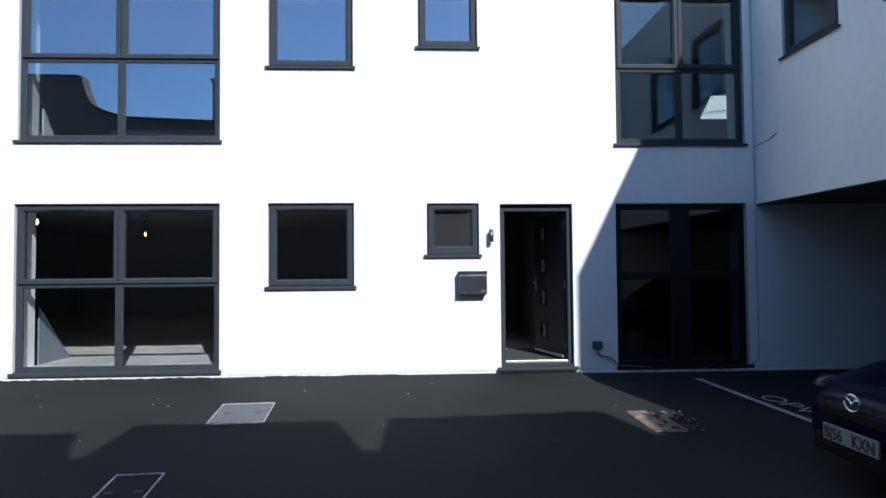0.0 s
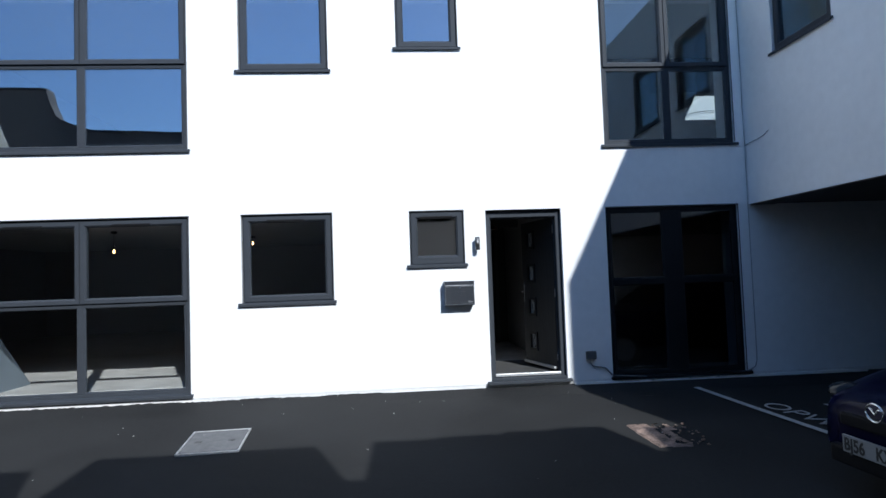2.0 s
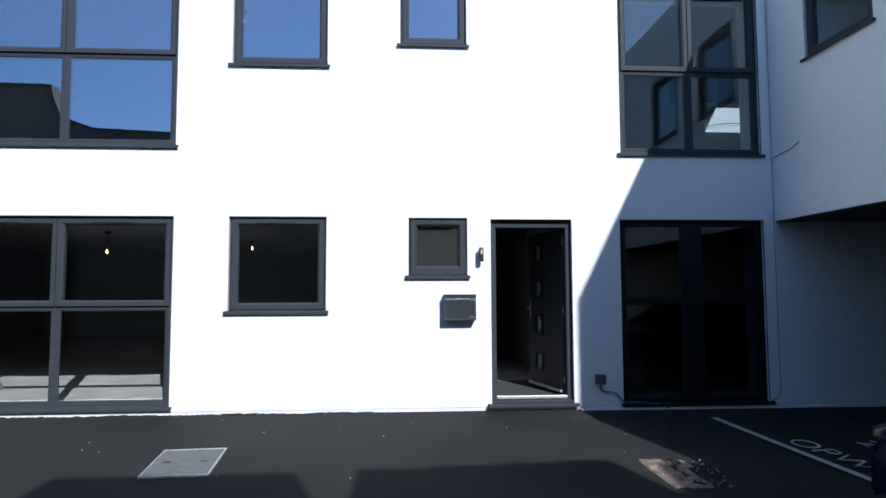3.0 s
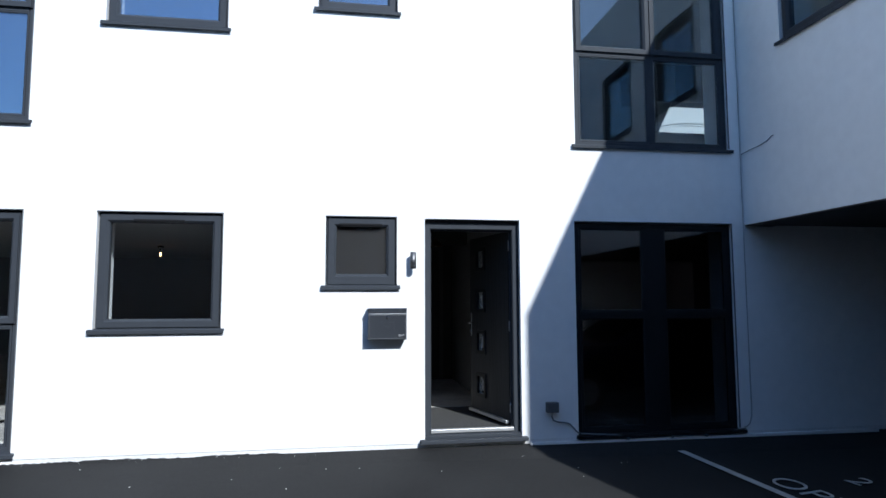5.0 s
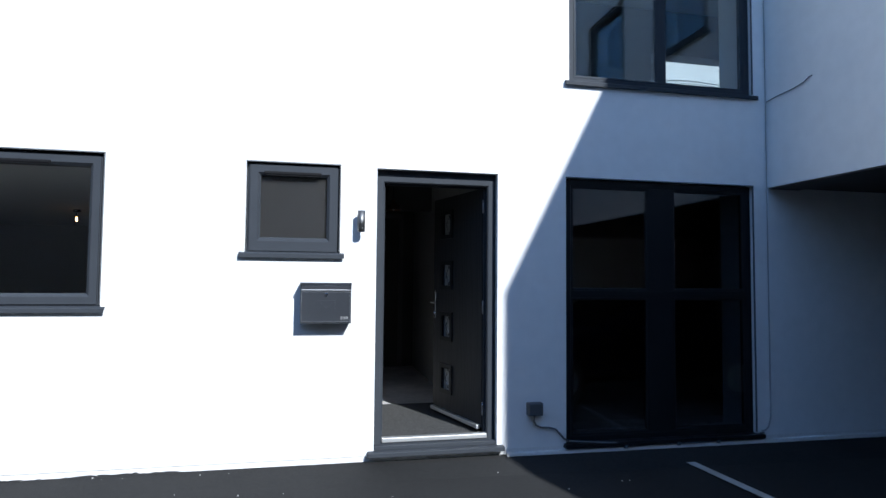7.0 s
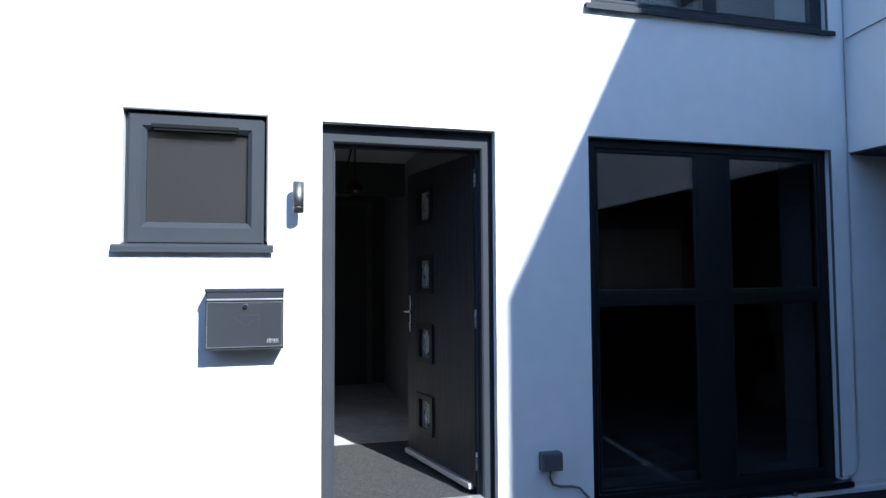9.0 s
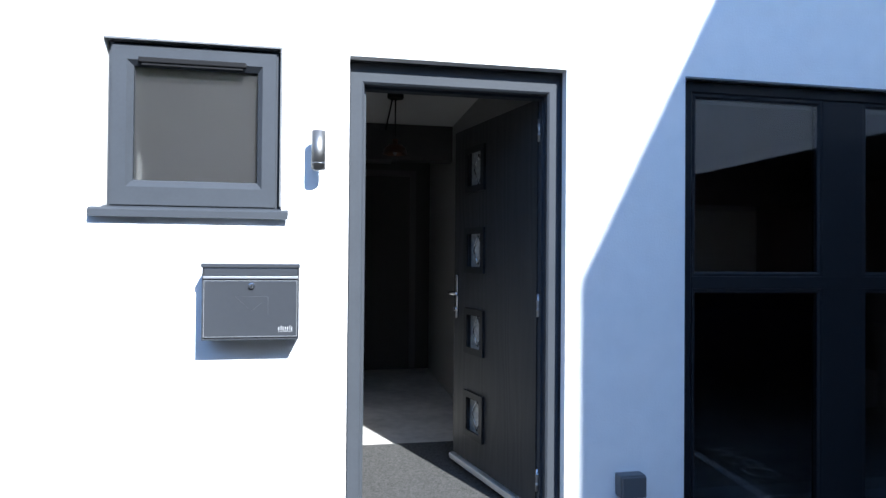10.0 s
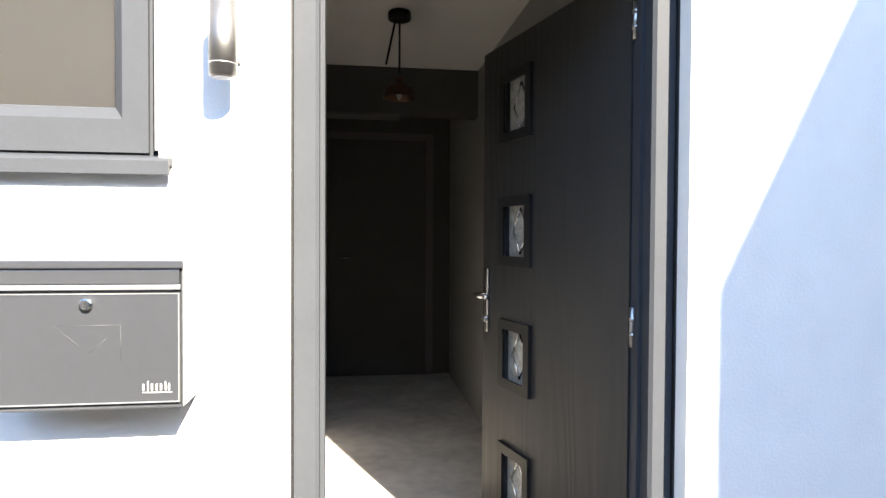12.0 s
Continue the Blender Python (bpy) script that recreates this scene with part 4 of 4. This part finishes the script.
def car():
    # local x from the nose backwards, y across, z up from the ground
    gz = -0.256
    r = root("car", pose(3.645, 4.785, gz), label="dark blue hatchback parked nose out under the wing", category="car")

    def ring(x, half, low, belt, roof, roof_half):
        return [(x, -half * 0.93, low), (x, -half, low + (belt - low) * 0.4), (x, -half * 0.97, belt), (x, -roof_half, roof), (x, roof_half, roof), (x, half * 0.97, belt), (x, half, low + (belt - low) * 0.4), (x, half * 0.93, low)]

    secs = [(0.02, 0.46, 0.24, 0.52, 0.58, 0.38), (0.07, 0.6, 0.2, 0.6, 0.68, 0.48), (0.3, 0.76, 0.19, 0.66, 0.76, 0.6), (0.9, 0.85, 0.19, 0.8, 0.9, 0.66), (1.15, 0.86, 0.19, 0.86, 0.95, 0.66), (1.9, 0.87, 0.19, 0.9, 1.42, 0.56), (2.6, 0.87, 0.19, 0.92, 1.46, 0.56), (3.5, 0.86, 0.19, 0.92, 1.38, 0.54), (3.9, 0.82, 0.22, 0.88, 1.0, 0.62), (3.97, 0.75, 0.3, 0.8, 0.85, 0.6)]
    loft([ring(*s) for s in secs], CARPAINT, "body", r)
    part("grille", box(-0.02, 0.05, -0.42, 0.42, 0.24, 0.36, 0.02), CARBLACK, r, "black lower grille")
    part("upper_grille", box(-0.005, 0.06, -0.33, 0.33, 0.5, 0.58, 0.015), CARBLACK, r, "black upper grille")
    b = part("badge", bmesh.new(), CHROME, r, "plain chrome oval badge")
    bm = bmesh.new()
    pts = [(-0.02, 0.07 * math.cos(t), 0.636 + 0.055 * math.sin(t)) for t in (2 * math.pi * k / 24 for k in range(25))]
    add_tube(bm, pts, 0.007, 8)
    add_tube(bm, [(-0.02, -0.06, 0.656), (-0.02, -0.03, 0.659), (-0.02, 0.0, 0.626), (-0.02, 0.03, 0.659), (-0.02, 0.06, 0.656)], 0.007, 8)
    bm.to_mesh(b.data)
    bm.free()
    pl = part("number_plate", box(-0.045, -0.03, -0.255, 0.26, 0.341, 0.452, 0.004), PLATE, r, "white number plate")
    for word, off in (("BJ56", 0.245), ("KXN", -0.02)):
        lettering("plate_lettering", word, 0.112, PLATEBLACK, Matrix.Translation((-0.047, off, 0.358)) @ pose(0, 0, 0, 90, 0, -90) @ Matrix.Diagonal((0.86, 1, 1, 1)), pl, depth=0.001, width=1.02, bold=0.0028)
    for s in (-1, 1):
        bm = bmesh.new()
        bmesh.ops.create_uvsphere(bm, u_segments=16, v_segments=10, radius=1, matrix=pose(0.24, s * 0.55, 0.66, 0, -25, s * 40) @ Matrix.Diagonal((0.09, 0.13, 0.06, 1)))
        for f in bm.faces:
            f.smooth = True
        part("headlight", bm, LAMPGLASS, r, "clear headlight")
        for x in (0.78, 3.25):
            w = part("wheel", add_cyl(bmesh.new(), (x, s * 0.77, 0.3), 0.2, 0.19, "Y", 28, 0.01), ALU, r)
            bm = bmesh.new()
            t0 = [(0.3, 0.09), (0.3, -0.09), (0.27, -0.1), (0.19, -0.09), (0.19, 0.09), (0.27, 0.1)]
            rings = [[bm.verts.new((x + q * math.cos(t), s * 0.77 + o, 0.3 + q * math.sin(t))) for q, o in t0] for t in (2 * math.pi * k / 32 for k in range(32))]
            for a, c in zip(rings, rings[1:] + rings[:1]):
                for i in range(6):
                    bm.faces.new((a[i], a[(i + 1) % 6], c[(i + 1) % 6], c[i])).smooth = True
            bmesh.ops.recalc_face_normals(bm, faces=bm.faces)
            part("tyre", bm, TYRE, w)
    bm = bmesh.new()
    a = [bm.verts.new(p) for p in ((1.2, -0.62, 0.99), (1.2, 0.62, 0.99), (1.86, 0.53, 1.41), (1.86, -0.53, 1.41))]
    bm.faces.new(a)
    bmesh.ops.solidify(bm, geom=bm.faces[:], thickness=0.01)
    part("windscreen", bm, CARBLACK, r, "dark windscreen")
    return r


car()
